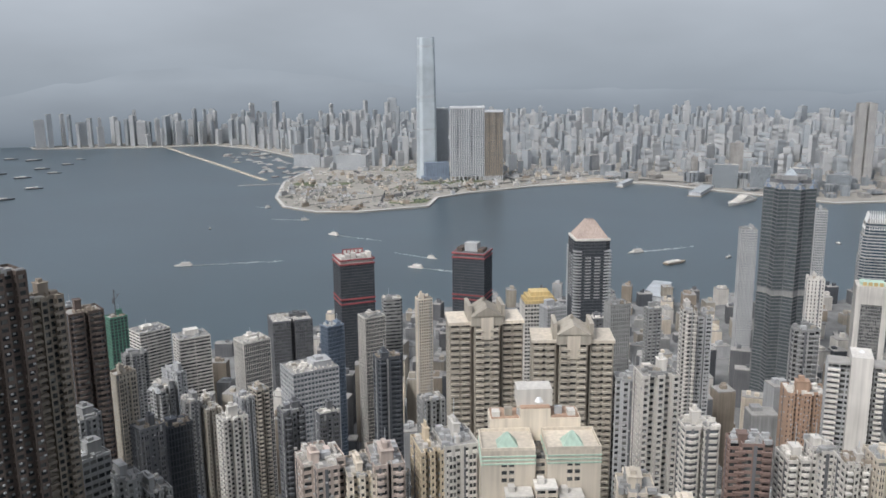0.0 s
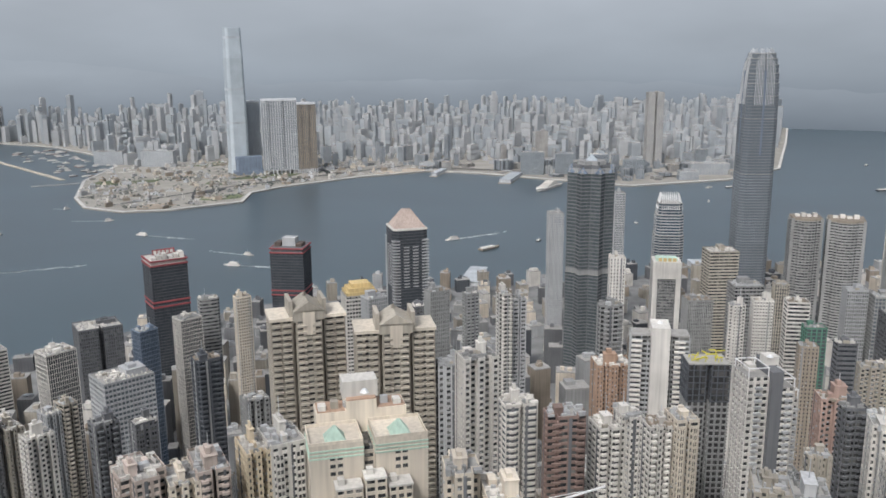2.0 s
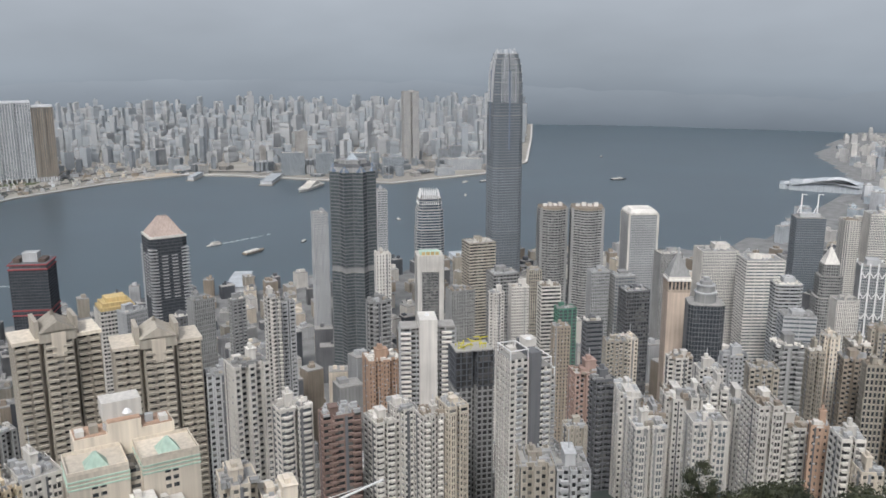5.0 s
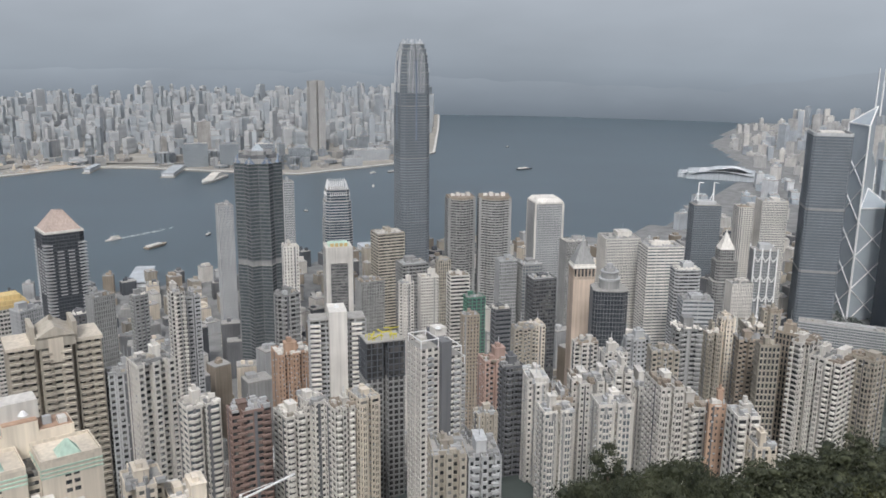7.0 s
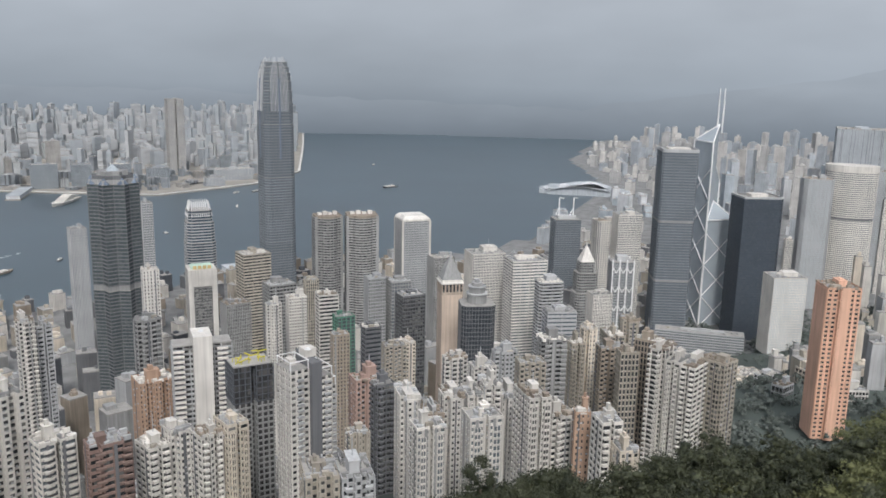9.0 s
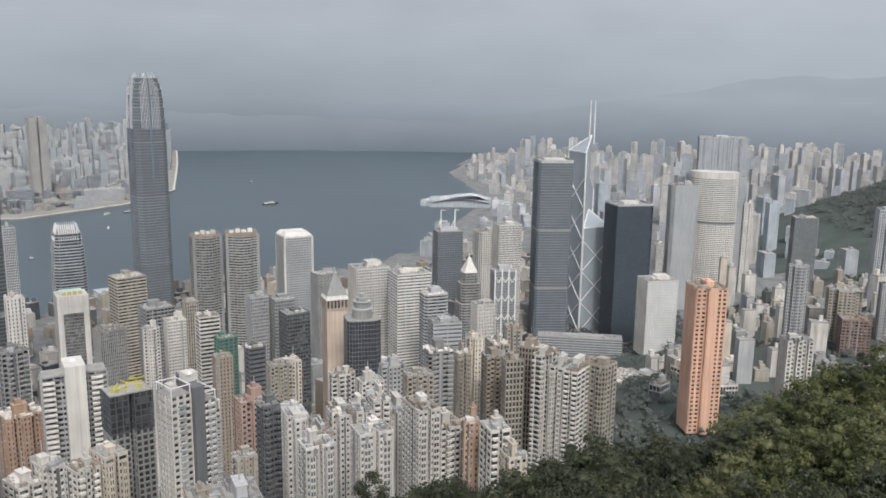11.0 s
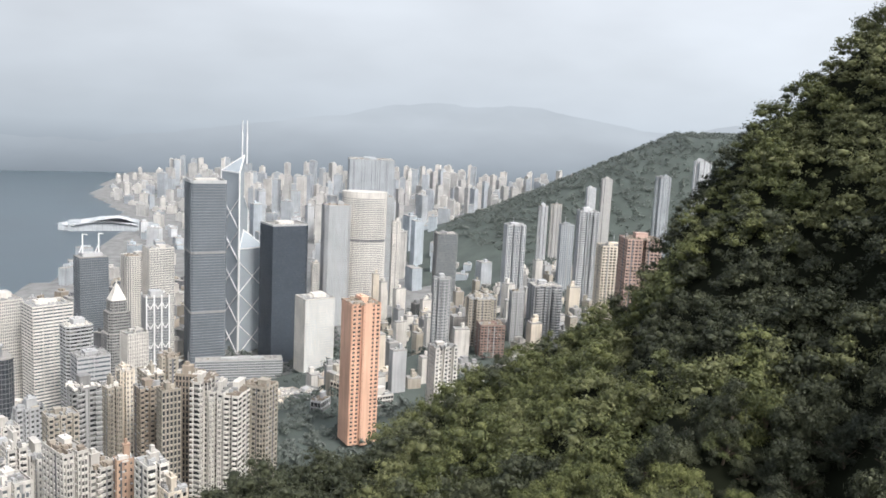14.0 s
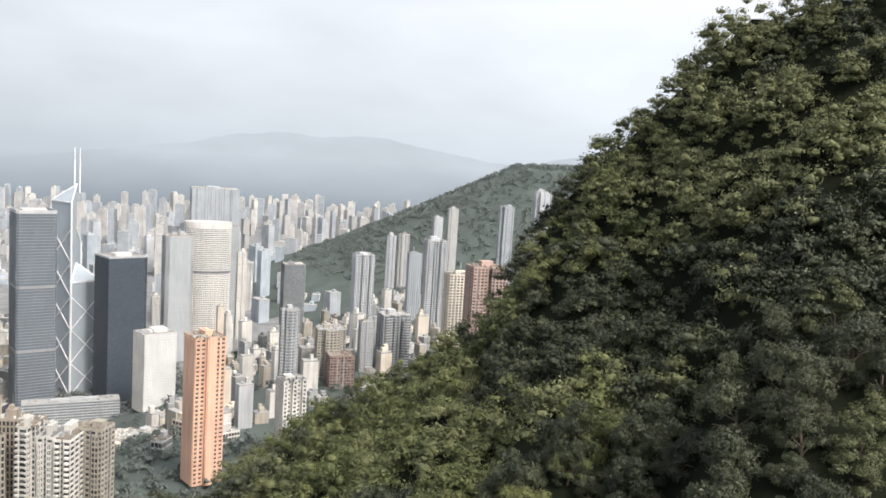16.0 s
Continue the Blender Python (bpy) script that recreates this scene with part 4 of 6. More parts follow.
def peach_tower(x, y, top, base):
    b, z = start(x, y, -70, "tall slim peach apartment tower standing among trees", "apartment_tower", base)
    h = top - z
    plan = [(-11, -10), (-3.5, -10), (-3.5, -12.5), (3.5, -12.5), (3.5, -10), (11, -10), (11, 10), (3.5, 10), (3.5, 12.5), (-3.5, 12.5), (-3.5, 10), (-11, 10)]
    facade(b, plan, 0, h, 3.0, 1.5, 3.6, 1.5, "peach", "dark", 0.5)
    solid_part("blank_wall", b, PAINT["peach"], (-11.4, -10.6, -9, 9, 0, h), (-2.6, 2.6, -13.0, -12.3, 0, h + 2))
    roof_works(b, plan, h, "peach", random.Random(3))


peach_tower(610, -45, 280, 178)


def antenna_block(x, y, top, mast):
    b, z = start(x, y, -60, "dark glass block with twin white lattice frames on its roof")
    h = top - z
    stack(b, "box", 46, 36, [(0, h, 1.0)], (4, 1.0, 3, 0.3), "steel_grey", "slate")
    solid_part("roof_hut", b, PAINT["pale_grey"], (-16, 16, -10, 10, h, h + 6))
    for dx in (-13, 13):
        s = Solid()
        s.beam((dx, 0, h + 6), (dx, 0, mast - z), 1.8)
        s.beam((dx - 6, 0, h + 6), (dx, 0, h + 20), 1.2)
        s.beam((dx, 0, mast - z), (dx + 8, 0, mast - z - 1), 1.2)
        part("roof_mast", s, WHITE_METAL, b)


antenna_block(1480, 340, 150, 187)


def spired_bank(x, y, top, apex):
    b, z = start(x, y, -60, "grey stone tower stepping up to a white pyramid spire")
    h = top - z
    stack(b, "chamfer", 33, 33, [(0, h * 0.72, 1.0), (h * 0.72, h * 0.9, 0.85), (h * 0.9, h, 0.65)], (3.8, 1.7, 3.0, 0.6), "grey", "dark")
    pyramid("pyramid_roof", b, PAINT["white"], 19, 19, h + 0.5, apex - z - 2, 0.1)
    solid_part("finial", b, PAINT["white"], (-0.7, 0.7, -0.7, 0.7, apex - z - 4, apex - z + 3))


spired_bank(1145, 232, 155, 178)


def truss_bank(x, y, top):
    b, z = start(x, y, -68, "grey steel bank tower hung from exposed white trusses")
    h = top - z
    stack(b, "box", 32, 26, [(0, h, 1.0)], (3.9, 1.1, 2.2, 0.4), "pale_grey", "grey")
    for s in (-1, 1):
        for dx in (-15, -5, 5, 15):
            c = Solid()
            c.beam((dx, s * 14.4, 0), (dx, s * 14.4, h + 4), 1.8)
            part("mast_column", c, WHITE_METAL, b)
        for k in range(5):
            zz = h * (0.2 + 0.19 * k)
            for p, q in ((-15, -5), (-5, 5), (5, 15)):
                c = Solid()
                c.beam((p, s * 14.6, zz), ((p + q) / 2, s * 14.6, zz - 9), 1.2)
                c.beam((q, s * 14.6, zz), ((p + q) / 2, s * 14.6, zz - 9), 1.2)
                part("hanger_truss", c, WHITE_METAL, b)
    solid_part("roof_hut", b, PAINT["pale_grey"], (-8, 8, -8, 8, h, h + 8))


truss_bank(1203, 193, 147)


def spine_tower(x, y, top, spine):
    b, z = start(x, y, -47, "white apartment tower with a blank central spine wall", "apartment_tower")
    h = top - z
    facade(b, outline("bays", 33, 14), 0, h, 3.0, 1.2, 4.5, 0.7, "pale_grey", "dark", 0.6)
    solid_part("spine_wall", b, PAINT["white"], (-5.2, 5.2, -10.5, 7.5, 0, spine - z))
    solid_part("roof_deck", b, ROOF, (-16, 16, -6.5, 6.5, h - 0.2, h + 0.6))
    s = Solid()
    for dx in (-13, 11):
        for i in range(int(h / 3.0)):
            s.box(dx - 3, dx + 3, -8.2, -6.2, i * 3.0, i * 3.0 + 1.1)
    part("balcony_stack", s, PAINT["white"], b, kind="stuff")
    d = Solid()
    d.prism(outline("round", 3.2, 3.2), spine - z, spine - z + 1.2, outline("round", 1.2, 1.2))
    part("satellite_dish", d, WHITE_METAL, b)


spine_tower(389, 297, 261, 267)


def pediment_tower(x, y, top, ped, w, turn):
    b, z = start(x, y, turn, "brown-beige apartment tower with a classical pediment on its roof", "apartment_tower")
    h = top - z
    a = w / 2
    plan = [(-a, -9), (-a * 0.42, -9), (-a * 0.42, -6.4), (-a * 0.34, -6.4), (-a * 0.34, -11.5), (a * 0.34, -11.5), (a * 0.34, -6.4), (a * 0.42, -6.4), (a * 0.42, -9), (a, -9), (a, 9), (-a, 9)]
    facade(b, plan, 0, h, 3.05, 1.7, 4.2, 1.4, "beige", "dark", 0.7)
    for c in (-0.86, -0.58, -0.2, 0.2, 0.58, 0.86):
        s = Solid()
        y0 = -12.1 if abs(c) < 0.3 else -9.6
        for i in range(int(h / 3.05)):
            s.box(c * a - 2.0, c * a + 2.0, y0 - 0.6, y0 + 0.8, i * h / int(h / 3.05), i * h / int(h / 3.05) + 1.0)
        part("balcony_stack", s, PAINT["beige"], b, kind="stuff")
    for sx in (-1, 1):
        solid_part("roof_deck", b, PAINT["cream"], (sx * a * 0.71 - a * 0.32, sx * a * 0.71 + a * 0.32, -9.8, 9.5, h, h + 1.6))
    solid_part("attic", b, PAINT["beige"], (-a * 0.42, a * 0.42, -11.8, 8, h, h + 5.0), (-a * 0.5, -a * 0.4, -9, 6, h, h + 9.5), (a * 0.4, a * 0.5, -9, 6, h, h + 9.5))
    s = Solid()
    g = a * 0.4
    s.add([(-g, -12.4, h + 5), (g, -12.4, h + 5), (0, -12.4, h + 9.5), (-g, 6, h + 5), (g, 6, h + 5), (0, 6, h + 9.5)], [(0, 1, 2), (1, 4, 5, 2), (4, 3, 5), (3, 0, 2, 5)])
    part("pediment", s, PAINT["beige"], b)
    solid_part("arch_panel", b, PAINT["cream"], (-3, 3, -12.2, -11.7, h - 7, h + 4.2))
    for dx in (-g - 1.5, g + 1.5):
        d = Solid()
        d.prism(outline("round", 2.4, 2.4), h + 9.5, h + 11.5, outline("round", 0.6, 0.6))
        part("urn", d, PAINT["beige"], b)


pediment_tower(196, 362, 295, 304, 36, -20)
pediment_tower(227, 331, 290, 297, 38, -28)


def gold_block(x, y, top):
    b, z = start(x, y, -20, "white office block under a stepped golden roof")
    h = top - z
    stack(b, "box", 32, 26, [(0, h, 1.0)], (3.8, 1.6, 3.0, 0.6), "white", "dark")
    for k, (s, z0, z1) in enumerate(((1.0, 0.5, 3.5), (0.85, 3.5, 7), (0.6, 7, 11))):
        solid_part("gold_tier", b, PAINT["gold"], (-15 * s, 15 * s, -12 * s, 12 * s, h + z0, h + z1))


gold_block(434, 690, 190)


def scaffold_tower(x, y, top):
    b, z = start(x, y, -40, "dark unfinished tower with yellow formwork on its roof", "apartment_tower")
    h = top - z
    facade(b, outline("notch", 21, 15), 0, h - 20, 3.1, 0.9, 3.0, 0.9, "grey", "hollow", 0.6)
    facade(b, outline("notch", 21.4, 15.4), h - 20, h, 3.1, 0.5, 3.4, 0.5, "black", "hollow", 0.5)
    solid_part("roof_deck", b, ROOF, (-10, 10, -7, 7, h - 0.3, h + 0.4))
    yellow = material("yellow_paint", (0.62, 0.55, 0.06), 0.6, vary=0.1)
    rng = random.Random(4)
    for k in range(14):
        s = Solid()
        x0, y0 = rng.uniform(-9, 7), rng.uniform(-6, 6)
        zz = h + rng.uniform(0.6, 5)
        s.beam((x0, y0, zz), (x0 + rng.uniform(-6, 6), y0 + rng.uniform(-4, 4), zz + rng.uniform(-0.5, 1.2)), 0.5)
        s.beam((x0, y0, h), (x0, y0, zz), 0.3)
        part("formwork_beam", s, yellow, b)
    tower(x + 16, y - 22, top - 3, 15, 14, -40, "dark_grey", "black", "balcony", "bays", "dark slab with rounded black balconies beside building work")


scaffold_tower(361, 246, 266)


def terrace_block(x, y, top):
    """The cream block below the eye, with mint hipped roofs and a roof hut."""
    b, z = start(x, y, -24, "cream apartment block with mint green hipped roof caps", "apartment_block")
    h = top - z
    for sx in (-1, 1):
        c = Solid()
        c.box(sx * 12.5 - 10.2, sx * 12.5 + 10.2, -9, 9, 0, h)
        part("wall", c, PAINT["cream"], b)
        solid_part("roof_band", b, PAINT["mint"], *[(sx * 12.5 - 10.4, sx * 12.5 + 10.4, -9.2, 9.2, h - 2.6 - 1.5 * k, h - 2.0 - 1.5 * k) for k in range(3)])
        solid_part("parapet", b, PAINT["cream"], (sx * 12.5 - 10.2, sx * 12.5 + 10.2, -9, -8.6, h, h + 1.2), (sx * 12.5 - 10.2, sx * 12.5 + 10.2, 8.6, 9, h, h + 1.2), (sx * 12.5 - 10.2, sx * 12.5 - 9.8, -8.6, 8.6, h, h + 1.2), (sx * 12.5 + 9.8, sx * 12.5 + 10.2, -8.6, 8.6, h, h + 1.2))
        s = Solid()
        s.prism([(sx * 12.5 - 4, -7), (sx * 12.5 + 4, -7), (sx * 12.5 + 4, 1), (sx * 12.5 - 4, 1)], h, h + 5, [(sx * 12.5 - 0.4, -3.4), (sx * 12.5 + 0.4, -3.4), (sx * 12.5 + 0.4, -2.6), (sx * 12.5 - 0.4, -2.6)])
        part("hipped_cap", s, PAINT["mint"], b)
        for i in range(3):
            for k in range(2):
                solid_part("window", b, GLASS["dark"], (sx * 12.5 - 2.6 + 2.8 * k, sx * 12.5 - 0.6 + 2.8 * k, -9.08, -8.8, h - 6.5 - 3.1 * i, h - 5 - 3.1 * i))
    facade(b, [(-2.2, -7), (2.2, -7), (2.2, 7), (-2.2, 7)], 0, h - 3, 3.1, 1.4, 4, 0.6, "cream", "dark", 0.5)
    solid_part("rear_wing", b, PAINT["cream"], (-18, -6, 9, 20, 0, h + 5), (6, 18, 9, 20, 0, h + 5), (-6, 6, 9, 22, 0, h + 9))
    solid_part("roof_terrace", b, PAINT["orange"], (-17.5, -6.5, 9.5, 19.5, h + 5, h + 5.5), (6.5, 17.5, 9.5, 19.5, h + 5, h + 5.5), (-5.8, 5.8, 9.2, 12, h + 9, h + 9.6))
    solid_part("stair_hut", b, PAINT["white"], (-7, 7, 12, 21, h + 9, h + 16))
    for k in range(7):
        solid_part("roof_hut", b, PAINT[("white", "beige", "pale_grey")[k % 3]], (-17 + 5 * k, -14 + 5 * k, 10 + (k % 3), 14, h + 5, h + 7.5 + (k % 2)))
    d = Solid()
    d.prism(outline("round", 3.4, 3.4), h + 16, h + 17.4, outline("round", 1.4, 1.4))
    part("satellite_dish", d, WHITE_METAL, b)
    for x0, x1, dz in ((-14, -4, 15), (-3, 5, 12), (6, 15, 16)):
        facade(b, [(x0, -17), (x1, -17), (x1, -9.4), (x0, -9.4)], 0, h - dz, 3.1, 1.3, 3.2, 1.0, "cream", "dark", 0.5)
        solid_part("roof_deck", b, PAINT["white"], (x0 - 0.2, x1 + 0.2, -17.2, -9.4, h - dz - 0.2, h - dz + 0.6), (x0 + 1, x0 + 3.5, -14, -11, h - dz + 0.6, h - dz + 2.8))


terrace_block(167, 264, 277)


def crane(x, y, z, mat, length, turn, label, height=8):
    b = thing("tower_crane", x, y, z, turn, label, "crane")
    s = Solid()
    s.beam((0, 0, -2), (0, 0, height), 0.9)
    part("mast", s, mat, b)
    s = Solid()
    s.beam((0, 0, height * 0.6), (length, 0, height * 0.6 + length * 0.35), 0.6)
    s.beam((0, 0, height), (length * 0.6, 0, height * 0.6 + length * 0.25), 0.2)
    part("jib", s, mat, b)
    solid_part("counterweight", b, mat, (-3, -1, -0.8, 0.8, height * 0.5, height * 0.7))


crane(198, 194, 263, WHITE_METAL, 19, -40, "white luffing crane on a rooftop", 5)
crane(65, 905, 168, PAINT["dark_grey"], 12, 60, "dark tower crane above green netting", 28)


def exhibition_hall(x, y):
    b = thing("exhibition_hall", x, y, 3, -78, "low exhibition hall with a winged curved roof by the water", "hall")
    solid_part("wall", b, PAINT["far_grey"], (-112, 92, -46, 46, -4, 20), (-140, 150, -30, 40, -4, 12))
    for k, (w, d, z, sx) in enumerate(((240, 105, 27, -10), (185, 84, 29.5, 10), (110, 60, 32, 24))):
        v, f, n = [], [], 14
        for t in (0, -1.6):
            for i in range(n + 1):
                for j in range(9):
                    u, q = i / n * 2 - 1, j / 8 * 2 - 1
                    v.append((sx + u * w / 2 * (1 - 0.25 * q * q), q * d / 2, z - 10 * u * u + 6 * abs(q) ** 2 * (1 if k else 0.3) - 4 + t))
        m = 9
        o = (n + 1) * m
        for i in range(n):
            for j in range(8):
                c = i * m + j
                f += [(c, c + m, c + m + 1, c + 1), (o + c, o + c + 1, o + c + m + 1, o + c + m)]
        s = Solid()
        s.add(v, f)
        part("wing_roof", s, PAINT["far_grey"] if k % 2 else PAINT["far_white"], b)


exhibition_hall(2770, 585)
tower(2528, 2003, 262, 56, 50, -40, "hazy_shore_tan", "shore", "flats", "notch", "tall cream tower rising over the far shore", base=4)


# ---- the city, building by building ----
tower(-16, 337, 348, 18.9, 15.2, 23, "brown", "dark", "flats", "bays")
tower(-2, 351, 334, 15.0, 12.0, 25, "tan", "dark", "balcony", "bays")
tower(11, 525, 281, 13.9, 11.1, 19, "pale_grey", "dark", "flats", "cross")
tower(18, 477, 293, 17.9, 14.3, 13, "brown", "dark", "balcony", "notch")
tower(65, 905, 168, 18.1, 14.5, 16, "green", "green", "bare", "box", "tower wrapped in green construction netting")
tower(107, 1009, 119, 37.3, 29.9, 19, "white", "dark", "ribbon", "box", name="office_tower")
tower(145, 953, 122, 35.0, 28.0, 6, "white", "dark", "ribbon", "box", name="office_tower")
tower(163, 732, 180, 25.8, 20.6, 12, "white", "black", "curtain", "box", name="office_tower")
tower(229, 846, 160, 40.8, 32.6, -5, "dark_grey", "dark", "fins", "notch", name="office_tower")
tower(184, 629, 185, 37.9, 30.3, 4, "pale_grey", "grey", "office", "box", name="office_tower")
tower(249, 768, 171, 18.6, 14.9, 12, "blue_grey", "blue", "curtain", "box", name="office_tower")
tower(307, 813, 160, 23.1, 18.5, 4, "white", "black", "curtain", "box", name="office_tower")
tower(342, 842, 167, 20.7, 16.5, -12, "grey", "dark", "ribbon", "chamfer", name="office_tower")
tower(340, 753, 189, 14.2, 11.4, -4, "cream", "dark", "flats", "box")
tower(180, 452, 250, 15.6, 12.5, -7, "black", "black", "balcony", "chamfer", "black glass apartment tower with curved balconies")
tower(203, 441, 223, 14.0, 11.2, -5, "grey", "dark", "flats", "bays")
tower(420, 643, 199, 19.6, 15.7, -3, "pale_grey", "black", "fins", "box", name="office_tower")
tower(430, 561, 221, 17.6, 14.1, -12, "grey", "dark", "fins", "box", name="office_tower")
tower(451, 541, 219, 11.5, 9.2, -15, "grey", "dark", "flats", "box")
estate(411, 448, 249, 20.9, 16.7, -28, "white", "dark", "flats", "bays")
tower(422, 363, 256, 15.5, 12.4, -29, "grey", "dark", "balcony", "cross")
tower(553, 470, 248, 12.9, 10.3, -40, "white", "dark", "flats", "box")
tower(69, 785, 165, 20.8, 16.6, 15, "grey", "dark", "flats", "cross")
estate(77, 646, 191, 26.3, 21.1, 23, "grey", "dark", "flats", "cross")
tower(41, 564, 226, 14.0, 11.2, 21, "beige", "dark", "flats", "box")
tower(92, 477, 219, 14.9, 11.9, 9, "white", "dark", "flats", "bays")
estate(122, 555, 202, 20.5, 16.4, 13, "grey", "dark", "flats", "cross")
estate(88, 562, 200, 22.7, 18.2, 11, "grey", "dark", "flats", "notch")
tower(64, 502, 211, 15.5, 12.4, 13, "black", "black", "curtain", "box", name="office_tower")
tower(46, 484, 220, 15.0, 12.0, 20, "dark_grey", "dark", "flats", "box")
tower(11, 427, 254, 16.6, 13.3, 24, "grey", "dark", "flats", "cross")
tower(112, 420, 241, 12.1, 9.6, 5, "dark_grey", "dark", "balcony", "bays")
tower(10, 386, 252, 16.4, 13.1, 24, "grey", "dark", "office", "box")
estate(30, 367, 248, 21.5, 17.2, 15, "grey", "dark", "flats", "cross")
tower(157, 502, 200, 13.7, 11.0, 3, "dark_grey", "dark", "flats", "box")
tower(466, 634, 184, 17.6, 14.1, -16, "dark_grey", "dark", "office", "box", name="office_tower")
tower(248, 314, 271, 12.3, 9.8, -23, "pale_grey", "dark", "flats", "cross")
tower(253, 299, 278, 17.5, 14.0, -20, "white", "dark", "flats", "bays")
tower(132, 291, 271, 9.5, 18, -10, "butter", "dark", "flats", "bays")
tower(143, 288, 273, 14.0, 19, -10, "white", "dark", "flats", "box")
tower(91, 302, 270, 17, 24, -3, "salmon", "dark", "flats", "cross")
tower(104, 296, 266, 11, 22, -9, "cream", "dark", "flats", "bays")
tower(115, 294, 269, 12, 22, -12, "salmon", "dark", "balcony", "notch")
tower(264, 282, 257, 16.1, 12.8, -23, "white", "grey", "balcony", "notch")
tower(266, 253, 261, 18.0, 14.4, -31, "brick_red", "dark", "balcony", "cross")
estate(293, 247, 256, 22.0, 17.6, -25, "white", "dark", "flats", "bays")
estate(301, 222, 260, 22.4, 18.0, -29, "white", "dark", "balcony", "bays")
tower(387, 330, 234, 22.0, 17.6, -35, "orange", "dark", "flats", "bays")


def spined_pair(x, y, top):
    """Two white wings on either side of a dark blank wall, with white frames on the roofs."""
    b, z = start(x, y, -31, "white apartment tower with a dark blank spine wall", "apartment_tower")
    h = top - z
    for x0, x1, y0, dz in ((-12.5, -2.6, -6, 0), (2.6, 9, -7.5, 5), (9, 13, -4, 12)):
        wing = [(x0, y0), (x1, y0), (x1, 8), (x0, 8)]
        facade(b, wing, 0, h - dz, 3.0, 1.35, 2.9, 1.2, "white", "dark", 0.6)
        solid_part("roof_deck", b, ROOF, (x0 + 0.3, x1 - 0.3, y0 + 0.3, 7.7, h - dz - 0.4, h - dz + 0.3))
        balconies = Solid()
        for i in range(int((h - dz) / 3.0)):
            balconies.box((x0 + x1) / 2 - 1.6, (x0 + x1) / 2 + 1.6, y0 - 1.1, y0 + 0.3, i * 3.0, i * 3.0 + 1.05)
        part("balcony_stack", balconies, PAINT["pale_grey"], b, kind="stuff")
        for p in ((x0 + 0.4, y0 + 0.4), (x1 - 0.4, y0 + 0.4), (x1 - 0.4, 7.6), (x0 + 0.4, 7.6)):
            post = Solid()
            post.beam((*p, h - dz), (*p, h - dz + 4.2), 0.4)
            part("frame_post", post, WHITE_METAL, b)
        for p, q in (((x0, y0 + 0.4), (x1, y0 + 0.4)), ((x0, 7.6), (x1, 7.6)), ((x0 + 0.4, y0), (x0 + 0.4, 8)), ((x1 - 0.4, y0), (x1 - 0.4, 8))):
            rail = Solid()
            rail.beam((*p, h - dz + 4.2), (*q, h - dz + 4.2), 0.4)
            part("frame_rail", rail, WHITE_METAL, b)
        solid_part("stair_hut", b, PAINT["white"], ((x0 + x1) / 2 - 1.5, (x0 + x1) / 2 + 2, 1, 6, h - dz, h - dz + 3.2))
    solid_part("spine_wall", b, PAINT["dark_grey"], (-2.6, 2.6, -8.6, 7, 0, h + 3))
    solid_part("lift_housing", b, PAINT["white"], (-1.5, 4.5, 0, 6, h + 3, h + 7))
    dish = Solid()
    dish.prism(outline("round", 3.0, 3.0), h + 7, h + 8.0, outline("round", 1.2, 1.2))
    part("satellite_dish", dish, WHITE_METAL, b)


spined_pair(337, 197, 280)
estate(177, 207, 281, 25.9, 20.7, -31, "cream", "dark", "flats", "bays")
tower(405, 200, 249, 16.2, 13.0, -44, "pink", "dark", "flats", "bays")
estate(374, 150, 260, 33.0, 26.4, -53, "white", "dark", "flats", "notch")
tower(384, 180, 256, 10.7, 8.5, -40, "dark_grey", "dark", "balcony", "box")
tower(325, 131, 266, 13.3, 10.6, -48, "white", "grey", "flats", "notch")
tower(334, 109, 271, 15.2, 12.2, -52, "white", "grey", "flats", "notch")
estate(401, 127, 258, 27.1, 21.7, -57, "white", "dark", "flats", "bays")
estate(246, 133, 282, 24.8, 19.8, -52, "cream", "dark", "flats", "bays")
tower(329, 167, 254, 9.7, 7.8, -43, "beige", "dark", "flats", "bays")
tower(494, 181, 235, 15.5, 12.4, -50, "white", "dark", "flats", "cross")
tower(481, 158, 237, 14.4, 11.5, -52, "white", "dark", "flats", "bays")
tower(504, 151, 240, 15.4, 12.3, -53, "pale_grey", "dark", "flats", "cross")
tower(460, 122, 252, 15.3, 12.3, -60, "beige", "dark", "flats", "bays")
tower(503, 120, 253, 17.1, 13.7, -57, "grey", "dark", "balcony", "cross")
estate(547, 111, 248, 20.3, 16.2, -54, "pale_grey", "dark", "flats", "bays")
estate(379, 92, 267, 24.4, 19.5, -51, "white", "dark", "balcony", "bays")
tower(366, 72, 266, 7.2, 5.7, -64, "orange", "dark", "flats", "box")
tower(351, 58, 271, 9.5, 12.3, -56, "white", "dark", "balcony", "notch")
tower(345, 49, 262, 8.5, 11, -56, "cream", "dark", "flats", "box")
estate(603, 94, 240, 25.3, 20.3, -61, "beige", "dark", "flats", "cross")
tower(519, 87, 247, 14.8, 11.8, -61, "tan", "dark", "flats", "bays")
tower(494, 72, 254, 11.3, 9.0, -62, "beige", "black", "fins", "box")
tower(502, 61, 261, 14.2, 11.3, -103, "tan", "black", "fins", "box")
estate(490, 42, 261, 29.2, 23.4, -110, "white", "dark", "balcony", "bays")
tower(496, 21, 256, 16.8, 13.5, -118, "beige", "dark", "flats", "box")
tower(772, 485, 183, 30.1, 24.1, -38, "grey", "dark", "office", "box", name="office_tower")
tower(884, 592, 183, 35.4, 28.3, -36, "beige", "dark", "ribbon", "box", name="office_tower")
